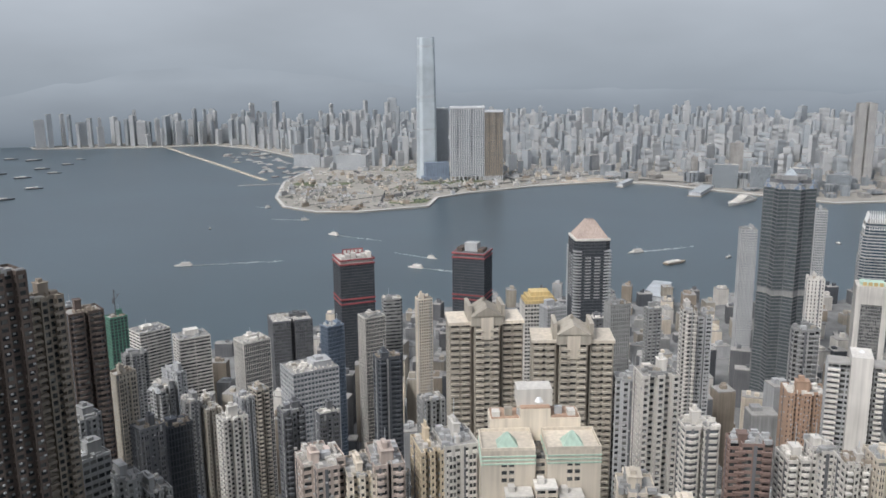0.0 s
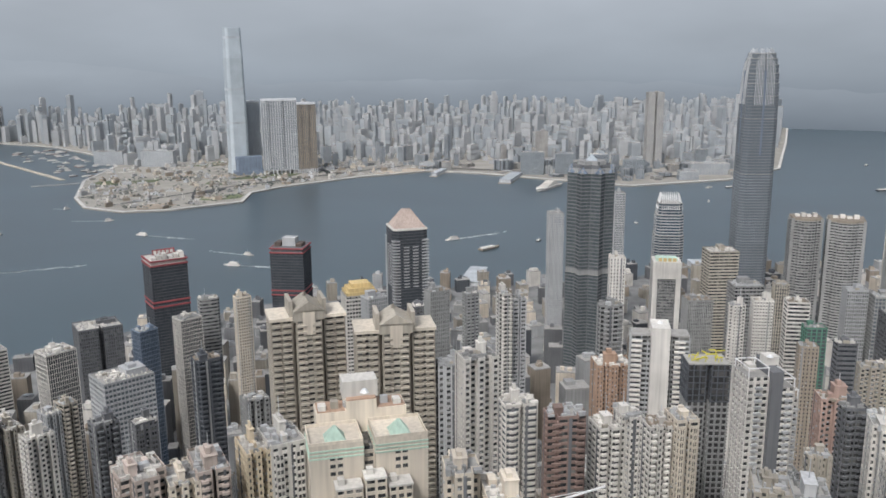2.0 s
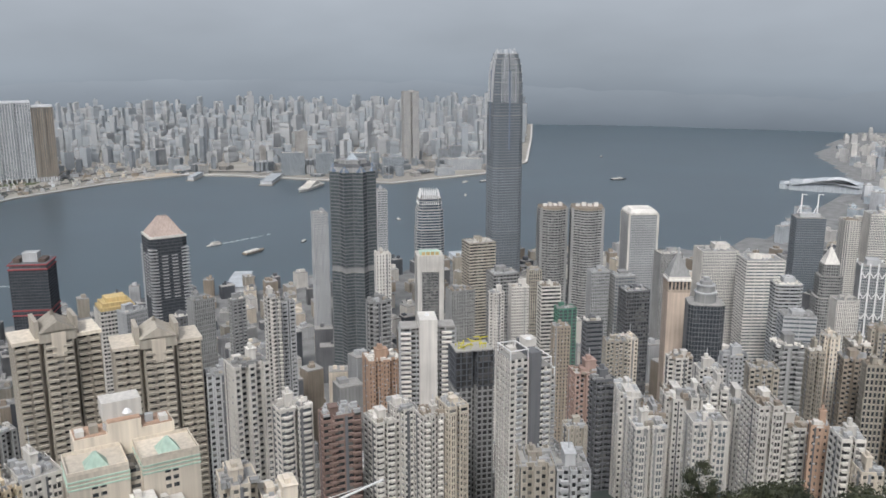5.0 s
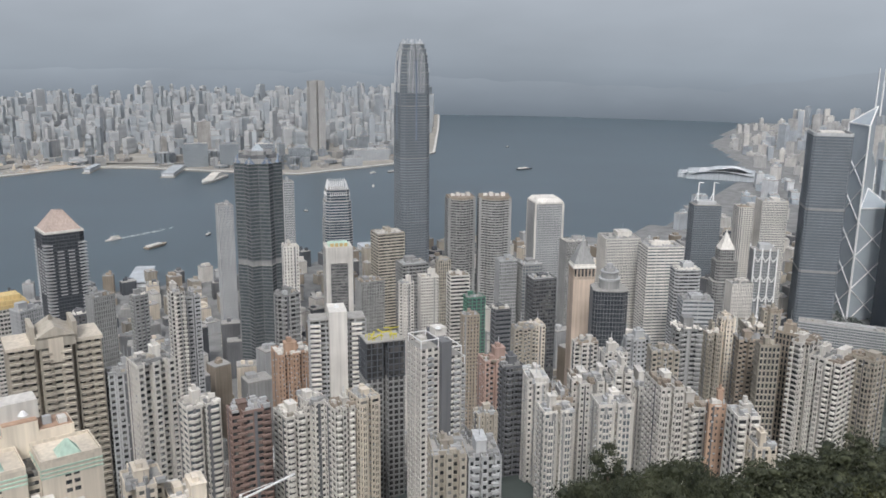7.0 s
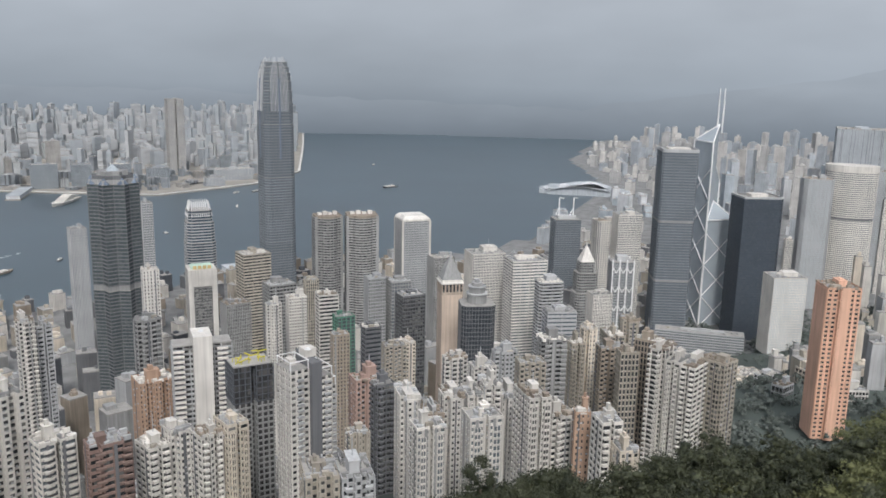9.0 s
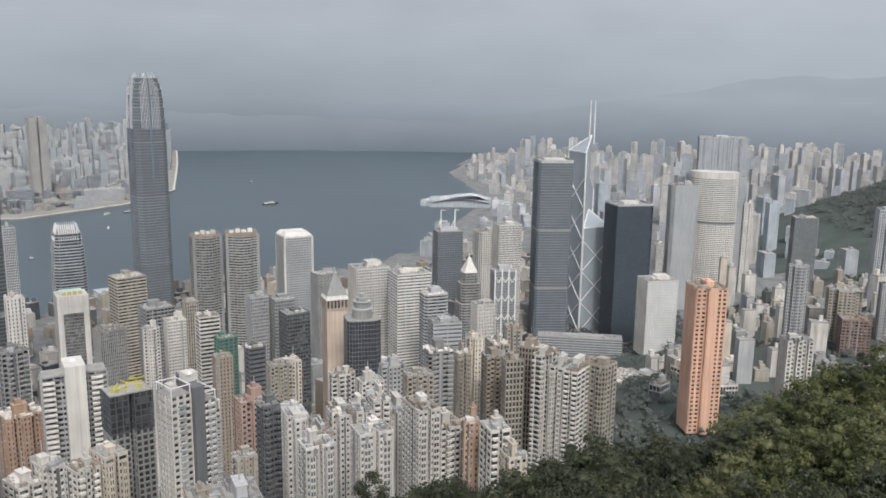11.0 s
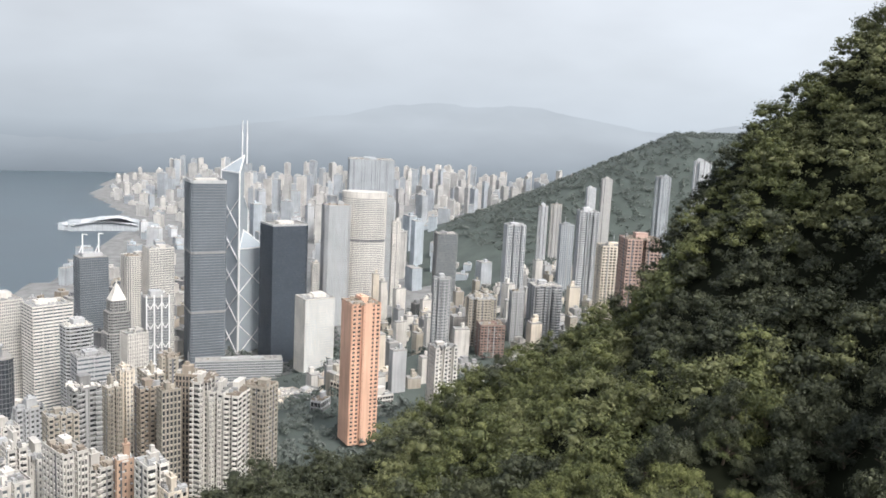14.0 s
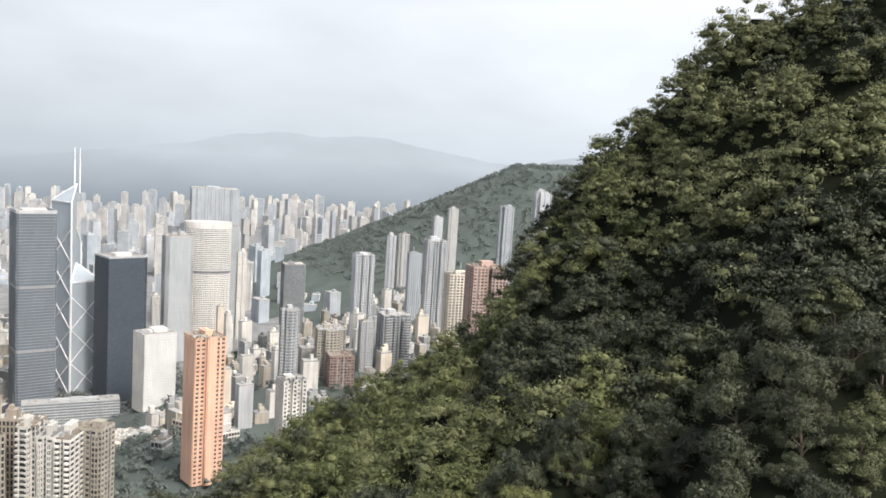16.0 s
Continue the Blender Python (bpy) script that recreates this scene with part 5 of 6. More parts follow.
tower(704, 494, 178, 25.2, 20.2, -35, "grey", "dark", "fins", "box", name="office_tower")
tower(645, 412, 202, 14.1, 11.3, -42, "white", "dark", "flats", "cross")
tower(691, 416, 197, 17.6, 14.1, -44, "white", "dark", "flats", "box")
tower(784, 453, 188, 14.0, 11.2, -45, "beige", "dark", "fins", "box")
tower(724, 401, 193, 19.9, 15.9, -46, "white", "dark", "ribbon", "box", name="office_tower")
tower(678, 358, 189, 17.1, 13.7, -42, "green", "green", "bare", "box", "office tower under green netting")
tower(616, 300, 204, 14.2, 11.4, -44, "dark_grey", "black", "ribbon", "box", name="office_tower")
tower(818, 394, 189, 20.0, 16.0, -44, "pale_grey", "dark", "grid", "box", name="office_tower")
tower(830, 371, 185, 22.6, 18.1, -46, "grey", "grey", "office", "box", name="office_tower")
tower(762, 328, 192, 24.6, 19.7, -42, "dark_grey", "dark", "office", "box", name="office_tower")
tower(1043, 344, 177, 44.8, 35.8, -52, "white", "grey", "grid", "box", name="office_tower")
tower(1010, 280, 181, 44.5, 35.6, -54, "white", "grey", "ribbon", "box", name="office_tower")
tower(934, 230, 176, 29.1, 23.3, -56, "pale_grey", "dark", "ribbon", "chamfer", name="office_tower")
tower(751, 174, 198, 27.4, 21.9, -62, "pale_grey", "grey", "ribbon", "box", name="office_block")
tower(1329, 209, 193, 37.8, 30.3, -61, "white", "grey", "fins", "box", name="office_tower")
tower(1341, 245, 178, 33.3, 26.6, -60, "white", "grey", "flats", "box", name="office_tower")
tower(844, 155, 193, 20.8, 16.7, -55, "white", "dark", "fins", "box", name="office_tower")
tower(552, 250, 215, 15.9, 12.7, -51, "beige", "dark", "flats", "bays")
tower(573, 251, 211, 14.6, 11.7, -51, "cream", "dark", "flats", "box")
tower(569, 304, 211, 13.1, 10.5, -47, "tan", "dark", "flats", "box")
tower(1084, 421, 154, 31.0, 24.8, -44, "grey", "dark", "grid", "box", name="office_tower")
tower(1618, -66, 232, 49.4, 39.5, -77, "pale_grey", "silver", "fins", "chamfer", name="office_tower")
tower(1780, -179, 233, 21.9, 17.6, -81, "pale_grey", "silver", "fins", "box", name="office_tower")
tower(1776, -197, 183, 18.0, 14.4, -81, "white", "grey", "flats", "box")
tower(1248, -24, 139, 46.4, 37.1, -66, "white", "silver", "fins", "box", name="office_tower")
tower(845, -143, 251, 17.9, 14.3, -85, "pale_grey", "grey", "flats", "cross")
tower(1493, -255, 202, 36.3, 29.1, -85, "grey", "grey", "curtain", "box", name="office_tower")
tower(891, -195, 221, 30.8, 24.7, -87, "beige", "dark", "flats", "cross")
tower(858, -199, 201, 26.0, 20.8, -88, "brick_red", "dark", "flats", "box", name="apartment_block")
tower(1124, -286, 270, 25.9, 20.7, -89, "far_white", "grey", "fins", "bays")
tower(923, -274, 230, 32.4, 25.9, -87, "pale_grey", "grey", "balcony", "bays")
tower(915, -240, 224, 14.5, 11.6, -85, "pale_grey", "dark", "flats", "box")
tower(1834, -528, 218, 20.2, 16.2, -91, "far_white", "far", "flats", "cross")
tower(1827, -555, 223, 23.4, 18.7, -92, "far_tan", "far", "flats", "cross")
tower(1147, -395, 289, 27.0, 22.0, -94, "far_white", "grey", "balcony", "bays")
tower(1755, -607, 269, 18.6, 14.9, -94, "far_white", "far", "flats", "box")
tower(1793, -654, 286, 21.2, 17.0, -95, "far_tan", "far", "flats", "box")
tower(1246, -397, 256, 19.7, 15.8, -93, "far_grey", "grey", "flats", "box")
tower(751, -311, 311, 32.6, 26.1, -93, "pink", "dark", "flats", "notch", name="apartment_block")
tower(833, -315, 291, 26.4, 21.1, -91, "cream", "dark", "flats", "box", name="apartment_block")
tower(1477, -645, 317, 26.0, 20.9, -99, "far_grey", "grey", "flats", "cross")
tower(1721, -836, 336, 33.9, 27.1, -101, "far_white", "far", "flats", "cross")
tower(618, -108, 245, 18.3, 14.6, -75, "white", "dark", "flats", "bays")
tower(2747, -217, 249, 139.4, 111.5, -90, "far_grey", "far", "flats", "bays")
tower(1605, -30, 123, 13.6, 10.9, -76, "white", "grey", "fins", "box", name="office_tower")


# ---- far shore ----
SHORE = [(680, 2614), (655, 2440), (714, 2301), (829, 2249), (1035, 2243), (1123, 2370), (1253, 2414), (1542, 2437), (1810, 2400), (1900, 2250), (1985, 2000), (2085, 1725), (2429, 1607), (2778, 1645), (3573, 2093),
         (4200, 2460), (3900, 2860), (3400, 3420), (2500, 4100), (1500, 4560), (640, 4760), (20, 4790), (30, 4700), (560, 4480), (860, 4420), (1000, 4100), (1060, 3600), (1000, 3250), (800, 2950)]
s = Solid()
s.prism(SHORE, -4, 3.5)
tagged(new("far_shore_ground", s.mesh("far_shore_ground", PAVING)), "pale reclaimed land along the far shore", "ground", kind="structure")
s = Solid()
s.ring(SHORE, inset(SHORE, 9), [3.3], 1.6)
tagged(new("seawall", s.mesh("seawall", PAINT["far_tan"])), "pale stone seawall round the far shore", "seawall", kind="structure")


def inside(p, poly):
    c = False
    for (x0, y0), (x1, y1) in zip(poly, poly[1:] + poly[:1]):
        if (y0 > p[1]) != (y1 > p[1]) and p[0] < (x1 - x0) * (p[1] - y0) / (y1 - y0) + x0:
            c = not c
    return c


def edge_gap(p, poly):
    best = 1e9
    for a, b in zip(poly, poly[1:] + poly[:1]):
        a, b, q = Vector(a), Vector(b), Vector(p)
        t = max(0, min(1, (q - a).dot(b - a) / (b - a).length_squared))
        best = min(best, (a + (b - a) * t - q).length)
    return best


def patch(name, x, y, rx, ry, turn, z, mat, label, category, seed=0):
    """An uneven flat bed of ground."""
    rng = random.Random(seed)
    n = 18
    s = Solid()
    s.prism([(rx * math.cos(2 * math.pi * i / n) * (1 + rng.uniform(-0.22, 0.2)), ry * math.sin(2 * math.pi * i / n) * (1 + rng.uniform(-0.22, 0.2))) for i in range(n)], -1, 0.3)
    ob = tagged(new(name, s.mesh(name, mat)), label, category, kind="structure")
    ob.matrix_basis = pose(x, y, z, 0, 0, turn)


def shore_clutter():
    """Sheds, site huts, stacked goods and young trees on the reclaimed land."""
    rng = random.Random(31)
    sheds = Town(["far_white", "white", "far_tan", "cream", "tan", "pale_grey"], "far")
    for _ in range(480):
        x, y = rng.uniform(670, 1850), rng.uniform(2260, 3150)
        if inside((x, y), SHORE) and edge_gap((x, y), SHORE) > 16:
            sheds.add(x, y, 3, 3 + rng.choice((3, 4, 5, 8, 12)), rng.uniform(-40, 40), rng.uniform(6, 30), rng.uniform(4, 12), 4.0, rng)
    sheds.done("site_sheds", "scattered pale sheds and site huts on reclaimed land")
    nr = np.random.default_rng(6)
    vs, fs, n = [], [], 0
    for _ in range(900):
        x, y = nr.uniform(660, 1560), nr.uniform(2260, 2900)
        if inside((x, y), SHORE) and edge_gap((x, y), SHORE) > 14 and noise.noise((x * 0.008, y * 0.008, 3)) > -0.05:
            v, f = crown(nr, 6, 6, 20, 2.6, 1, (2, 4))
            vs.append(v + (x, y, 6))
            fs.append(f + n)
            n += len(v)
    tagged(new("promenade_trees", leaf_mesh("promenade_trees", np.concatenate(vs), np.concatenate(fs), LEAF_HAZED)), "young trees planted along the waterfront promenade", "trees", kind="stuff")
    roads = Solid()
    for x0, y0, x1, y1, w in ((720, 2420, 1150, 2520, 12), (1150, 2520, 1820, 2560, 16), (900, 2300, 1050, 2600, 10), (1050, 2600, 1120, 3100, 16), (1250, 2480, 1260, 2650, 12), (1520, 2560, 1560, 3000, 14), (1900, 2400, 2050, 2150, 14), (2250, 1780, 2600, 1720, 12)):
        a, c = Vector((x0, y0)), Vector((x1, y1))
        q = (c - a).normalized()
        q = Vector((-q.y, q.x)) * w / 2
        roads.add([(*(p + o), 3.9 + 0.001 * x0) for p, o in ((a, q), (a, -q), (c, -q), (c, q))], [(0, 1, 2, 3)])
    tagged(new("road", roads.mesh("road", ASPHALT)), "asphalt roads across the reclaimed land", "road", kind="structure")


SAND = material("bare_sand", (0.40, 0.34, 0.27), 0.95, vary=0.3, scale=0.04)
rng = random.Random(11)
for i in range(26):
    x, y = rng.uniform(700, 1800), rng.uniform(2290, 3100)
    if inside((x, y), SHORE) and edge_gap((x, y), SHORE) > 30:
        m, lab, cat = rng.choice([(LAWN, "lawn on the reclaimed promenade", "lawn"), (SAND, "bare sandy building ground", "sand"), (ASPHALT, "dark paved yard", "yard")])
        patch("ground_bed", x, y, rng.uniform(30, 110), rng.uniform(18, 50), rng.uniform(-40, 40), 3.6 + 0.05 * i, m, lab, cat, i)

# ---- building stock: patterns, then copies ----
def pattern(i, far):
    rng = random.Random(40 + i)
    walls = ["hazy_shore_white", "hazy_shore_grey", "hazy_shore_tan", "hazy_shore_grey", "hazy_shore_grey", "hazy_shore_tan"] if far else ["white", "grey", "beige", "pale_grey", "white", "dark_grey", "cream", "blue_grey", "pink", "grey"]
    plans = ["box", "cross", "notch", "bays", "cross", "box", "notch", "box", "bays", "cross"]
    style = ["flats", "flats", "office", "flats", "balcony", "ribbon", "flats", "curtain", "flats", "flats"][i]
    wall = walls[i % len(walls)]
    b = tower(0, 0, 77 if far else 87, rng.uniform(20, 27), rng.uniform(16, 22), 0, wall, "shore" if far else ("black" if wall in ("dark_grey", "blue_grey") else "dark"), style, plans[i],
              base=0, group="towers of the far shore" if far else "towers of the lower town", name="apartment_tower" if style in ("flats", "balcony") else "office_tower")
    return b


TAKEN = [(o.location.x, o.location.y) for o in scene.objects if o.parent is None and "tower" in o.name or "block" in o.name and o.parent is None]
NEAR = [pattern(i, False) for i in range(10)]
FAR = [pattern(i, True) for i in range(6)]


class Spread:
    """Keeps things at a distance from one another."""

    def __init__(self, spots, cell):
        self.cell, self.bins = cell, {}
        for p in spots:
            self.put(p)

    def put(self, p):
        self.bins.setdefault((int(p[0] // self.cell), int(p[1] // self.cell)), []).append(p)

    def free(self, p, gap):
        i, j = int(p[0] // self.cell), int(p[1] // self.cell)
        return all((q[0] - p[0]) ** 2 + (q[1] - p[1]) ** 2 > gap * gap for a in (i - 1, i, i + 1) for c in (j - 1, j, j + 1) for q in self.bins.get((a, c), ()))


spread = Spread(TAKEN, 60)
ROOFS = [(300, -30), (400, -27.5), (700, -22.0), (1000, -18.6), (1300, -17), (1600, -14.0), (1900, -11.3), (2500, -8), (4700, -5)]
EAST_ROOFS = [(1500, -11.5), (1900, -8.6), (2500, -6.2), (3200, -4.9), (4600, -3.6)]
rng = random.Random(21)
first = set()


def stand(kinds, x, y, z, top, turn, scale, pick=()):
    """A copy of one of the patterns, as tall as needed."""
    k = rng.choice(pick) if pick else rng.randrange(len(kinds))
    m = pose(x, y, z - 3, 0, 0, turn) @ Matrix.Diagonal((scale, scale * rng.uniform(0.85, 1.15), max(0.12, (top - z + 3) / (80 if kinds is FAR else 90)), 1))
    if (id(kinds), k) in first:
        copy_thing(kinds[k], m)
    else:
        first.add((id(kinds), k))
        kinds[k].matrix_basis = m


class Town:
    """Many smaller buildings in one mesh: glazed cores behind bands and piers, with roof huts."""

    def __init__(self, walls, glass):
        self.walls, self.glass, self.s, self.m = walls, glass, Solid(), []

    def add(self, x, y, z, top, turn, w, d, floor, rng):
        one, slots = Solid(), []
        h = top - z
        wall = 1 + rng.randrange(len(self.walls))

        def mark(slot):
            slots.extend([slot] * (len(one.f) - len(slots)))
        a, b = w / 2, d / 2
        one.box(-a + 0.5, a - 0.5, -b + 0.5, b - 0.5, 0, h)
        mark(0)
        k = max(1, int(h / floor))
        one.ring(outline("box", w, d), outline("box", w - 1.2, d - 1.2), [i * h / k for i in range(k)], h / k * rng.choice((0.4, 0.5, 0.55)))
        for sx, sy, n in ((0, 1, max(2, int(w / 7))), (1, 0, max(2, int(d / 7)))):
            pw = rng.choice((0.5, 0.9, 1.6))
            for i in range(n + 1):
                t = i / n * 2 - 1
                if sy:
                    one.box(max(-a, t * a - pw), min(a, t * a + pw), -b - 0.08, b + 0.08, 0, h + 0.1)
                else:
                    one.box(-a - 0.08, a + 0.08, max(-b, t * b - pw), min(b, t * b + pw), 0, h + 0.1)
        mark(wall)
        one.box(-a, a, -b, b, h, h + 1.3)
        mark(len(self.walls) + 1)
        for _ in range(rng.randrange(1, 4)):
            hx, hy, q = rng.uniform(-0.25, 0.25) * w, rng.uniform(-0.25, 0.25) * d, rng.uniform(0.1, 0.24) * min(w, d)
            one.box(hx - q, hx + q, hy - q, hy + q, h + 1.3, h + rng.uniform(3, 8))
        mark(wall)
        v = np.concatenate(one.v)
        c, q = math.cos(radians(turn)), math.sin(radians(turn))
        v = np.stack([v[:, 0] * c - v[:, 1] * q + x, v[:, 0] * q + v[:, 1] * c + y, v[:, 2] + z], 1)
        self.s.add(v, one.f)
        self.m.extend(slots)

    def done(self, name, label):
        me = self.s.mesh(name, GLASS[self.glass])
        for k in self.walls:
            me.materials.append(PAINT[k])
        me.materials.append(ROOF)
        me.polygons.foreach_set("material_index", self.m)
        tagged(new(name, me), label, "buildings", kind="stuff")


lower = Town(["white", "grey", "pale_grey", "dark_grey", "beige", "dark_grey", "tan", "black", "cream"], "dark")
# eastern, beyond, faint and pale carry the distance haze in their colours
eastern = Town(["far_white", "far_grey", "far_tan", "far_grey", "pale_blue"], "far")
beyond = Town(["hazy_shore_white", "hazy_shore_grey", "hazy_shore_tan", "hazy_shore_grey", "hazy_shore_grey"], "shore")
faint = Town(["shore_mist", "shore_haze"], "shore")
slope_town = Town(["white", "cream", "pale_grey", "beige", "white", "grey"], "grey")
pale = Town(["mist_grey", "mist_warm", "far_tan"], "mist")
spots = []
for _ in range(16000):
    r, b = 360 + 1640 * math.sqrt(rng.random()), rng.uniform(-6, 90)
    x, y = r * math.sin(radians(b)), r * math.cos(radians(b))
    g, c = land(x, y), along(COAST, x) - y
    if c < 22 or g > 175 or (b > 64 and r < 520) or (b > 83 and r < 1750) or (c < 190 and 66 < b < 77) or not spread.free((x, y), 20 if r < 760 else 28 if r < 1000 else 33):
        continue
    spread.put((x, y))
    spots.append((r, b, x, y, g, c))
spots.sort()
for i, (r, b, x, y, g, c) in enumerate(spots):
    top = EYE + r * math.tan(radians(along(ROOFS, r) - abs(rng.gauss(0, 1)) * 3.2))
    if c < 130:
        top = min(top, g + rng.uniform(8, 34))
    if top < g + 10:
        top = g + rng.uniform(10, 30)
    top = min(top, g + 175)
    turn = rng.choice((-20, -25, 65, -40, 50)) + rng.uniform(-6, 6)
    # below bearing 24, darker wall kinds stand in for a cloud's shadow
    if i < 290:
        stand(NEAR, x, y, g, top, turn, rng.uniform(0.5, 0.78) if r < 760 else rng.uniform(0.75, 1.05), (1, 5, 7, 9, 5) if b < 24 else ())
    else:
        lower.add(x, y, g - 4, top, turn, rng.uniform(11, 17) if r < 760 else rng.uniform(14, 25), rng.uniform(10, 16) if r < 760 else rng.uniform(12, 21), 3.3, rng)
count = 0
for _ in range(16000):
    r, b = 1500 + 3150 * math.sqrt(rng.random()), rng.uniform(74, 112)
    x, y = r * math.sin(radians(b)), r * math.cos(radians(b))
    g, c = land(x, y), along(COAST, x) - y
    if c < 45 or g > 62 or count > 620 or (84 < b < 101 and r < 1780) or not spread.free((x, y), 40):
        continue
    spread.put((x, y))
    count += 1
    top = EYE + r * math.tan(radians(along(EAST_ROOFS, r) - abs(rng.gauss(0, 1)) * 1.8))
    if c < 250:
        top = min(top, rng.uniform(20, 60))
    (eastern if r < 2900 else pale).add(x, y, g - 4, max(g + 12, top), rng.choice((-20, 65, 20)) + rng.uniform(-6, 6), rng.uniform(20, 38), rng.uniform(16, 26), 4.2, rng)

count = 0
for _ in range(3000):
    r, b = rng.uniform(740, 1700), rng.uniform(95, 113)
    x, y = r * math.sin(radians(b)), r * math.cos(radians(b))
    g = land(x, y)
    if count > 120 or (b < 98.5 and r < 1300) or not spread.free((x, y), 27):
        continue
    spread.put((x, y))
    count += 1
    top = EYE + r * math.tan(radians(along([(740, -17.0), (1000, -14.0), (1700, -10.2)], r) - abs(rng.gauss(0, 1)) * 2.2))
    slope_town.add(x, y, g - 6, max(g + 9, top), rng.choice((-60, 20, -80)) + rng.uniform(-9, 9), rng.uniform(9, 21), rng.uniform(9, 16), 3.2, rng)

count = 0
for _ in range(4000):
    r, b = rng.uniform(730, 1450), rng.uniform(91, 112)
    x, y = r * math.sin(radians(b)), r * math.cos(radians(b))
    g = land(x, y)
    if count > 150 or g < 20 or (b < 96 and r > 1000) or not spread.free((x, y), 19):
        continue
    spread.put((x, y))
    count += 1
    slope_town.add(x, y, g - 6, g + rng.choice((7, 9, 12, 16, 24, 38)), rng.choice((-60, 20, -80)) + rng.uniform(-9, 9), rng.uniform(8, 18), rng.uniform(8, 14), 3.2, rng)

far_spread = Spread([(1285, 2800), (1382, 2675), (1466, 2640), (1372, 2860), (2528, 2003), (2030, 2110), (2110, 2040), (2190, 1960), (2300, 1900)], 90)
spots = []
for _ in range(26000):
    b, r = rng.uniform(0, 66), 2350 + 2450 * math.sqrt(rng.random())
    x, y = r * math.sin(radians(b)), r * math.cos(radians(b))
    if len(spots) > 1500 or not inside((x, y), SHORE) or (x < 1560 and y < 3150) or (1500 < x < 1830 and y < 2620) or not far_spread.free((x, y), 38) or edge_gap((x, y), SHORE) < 40:
        continue
    far_spread.put((x, y))
    spots.append((r, b, x, y))
spots.sort()
for i, (r, b, x, y) in enumerate(spots):
    e = along([(2400, -8.6), (2900, -7.2), (3400, -5.7), (4000, -4.3), (4800, -2.9)], r)
    top = max(16, EYE + r * math.tan(radians(e - abs(rng.gauss(0, 0.7)) + (0.7 if rng.random() < 0.05 else 0))))
    if i < 50:
        stand(FAR, x, y, 4, top, rng.choice((-30, 60, 10)) + rng.uniform(-8, 8), rng.uniform(1.0, 1.7))
    else:
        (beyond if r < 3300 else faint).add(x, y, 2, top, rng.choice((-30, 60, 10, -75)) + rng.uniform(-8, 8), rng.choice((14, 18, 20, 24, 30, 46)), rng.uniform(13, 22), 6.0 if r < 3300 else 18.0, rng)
shore_clutter()
faint.done("distant_shore_town", "faint pale blocks in the haze beyond the far shore")
pale.done("distant_town", "faint pale towers at the hazy edge of town")
slope_town.done("slope_town", "pale mid-rise houses stepping up the eastern slope")
lower.done("lower_town", "crowded concrete buildings of the lower town")
eastern.done("eastern_town", "hazy pale high-rise quarter below the eastern hills")
beyond.done("far_town", "hazy pale high-rise town along the far shore")


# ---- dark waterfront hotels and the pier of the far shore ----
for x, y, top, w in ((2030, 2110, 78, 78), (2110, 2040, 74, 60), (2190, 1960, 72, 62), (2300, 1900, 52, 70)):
    tower(x, y, top, w, 40, -45, "hazy_shore_grey", "slate", "office", "box", "grey-blue waterfront hotel slab on the far shore", name="hotel_block", base=4)
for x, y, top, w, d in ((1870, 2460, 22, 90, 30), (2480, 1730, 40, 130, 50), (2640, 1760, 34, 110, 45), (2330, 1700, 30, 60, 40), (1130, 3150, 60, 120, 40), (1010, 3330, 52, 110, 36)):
    tower(x, y, top, w, d, -40, "hazy_shore_white", "shore", "ribbon", "box", "low pale waterfront building on the far shore", name="waterfront_block", base=4)


def pier(x, y, w, d, turn, label):
    b = thing("pier", x, y, 0, turn, label, "pier")
    solid_part("deck", b, PAVING, (-w / 2, w / 2, -d / 2, d / 2, -3, 2.6))
    solid_part("shed", b, PAINT["far_white"], (-w / 2 + 6, w / 2 - 8, -d / 2 + 4, d / 2 - 4, 2.6, 12))
    solid_part("shed_roof", b, PAINT["far_grey"], (-w / 2 + 4, w / 2 - 6, -d / 2 + 3, d / 2 - 3, 12, 13.2))


pier(1905, 2080, 190, 44, 215, "long white cruise pier on the far shore")
pier(1800, 2330, 130, 26, 215, "narrow ferry pier with pale shed")
pier(2010, 1790, 120, 30, 215, "pale pier beside the moored liner")
pier(1000, 1190, 120, 40, 40, "ferry pier with flat pale roofs")
pier(1180, 1060, 120, 40, 50, "ferry pier with flat pale roofs")
pier(1380, 960, 110, 38, 55, "ferry pier with flat pale roofs")

s = Solid()
for k in range(30):
    s.box(-8, 8, k * 47, k * 47 + 47.5, -3, 2.5 + 0.4 * (k % 3))
ob = tagged(new("breakwater", s.mesh("breakwater", PAINT["beige"])), "long low stone breakwater of the boat shelter", "breakwater", kind="structure")
ob.matrix_basis = pose(759, 3034, 0, 0, 0, 5.3)
s = Solid()
for k in range(8):
    s.box(k * 18, k * 18 + 18.4, -6, 6, -3, 2.3 + 0.3 * (k % 3))
ob = tagged(new("breakwater_arm", s.mesh("breakwater_arm", PAINT["grey"])), "short dark stone breakwater arm", "breakwater", kind="structure")
ob.matrix_basis = pose(640, 2950, 0, 0, 0, -12)

# ---- vessels ----
FOAM = material("foam", (0.62, 0.66, 0.66), 0.9, vary=0.25, scale=0.2)


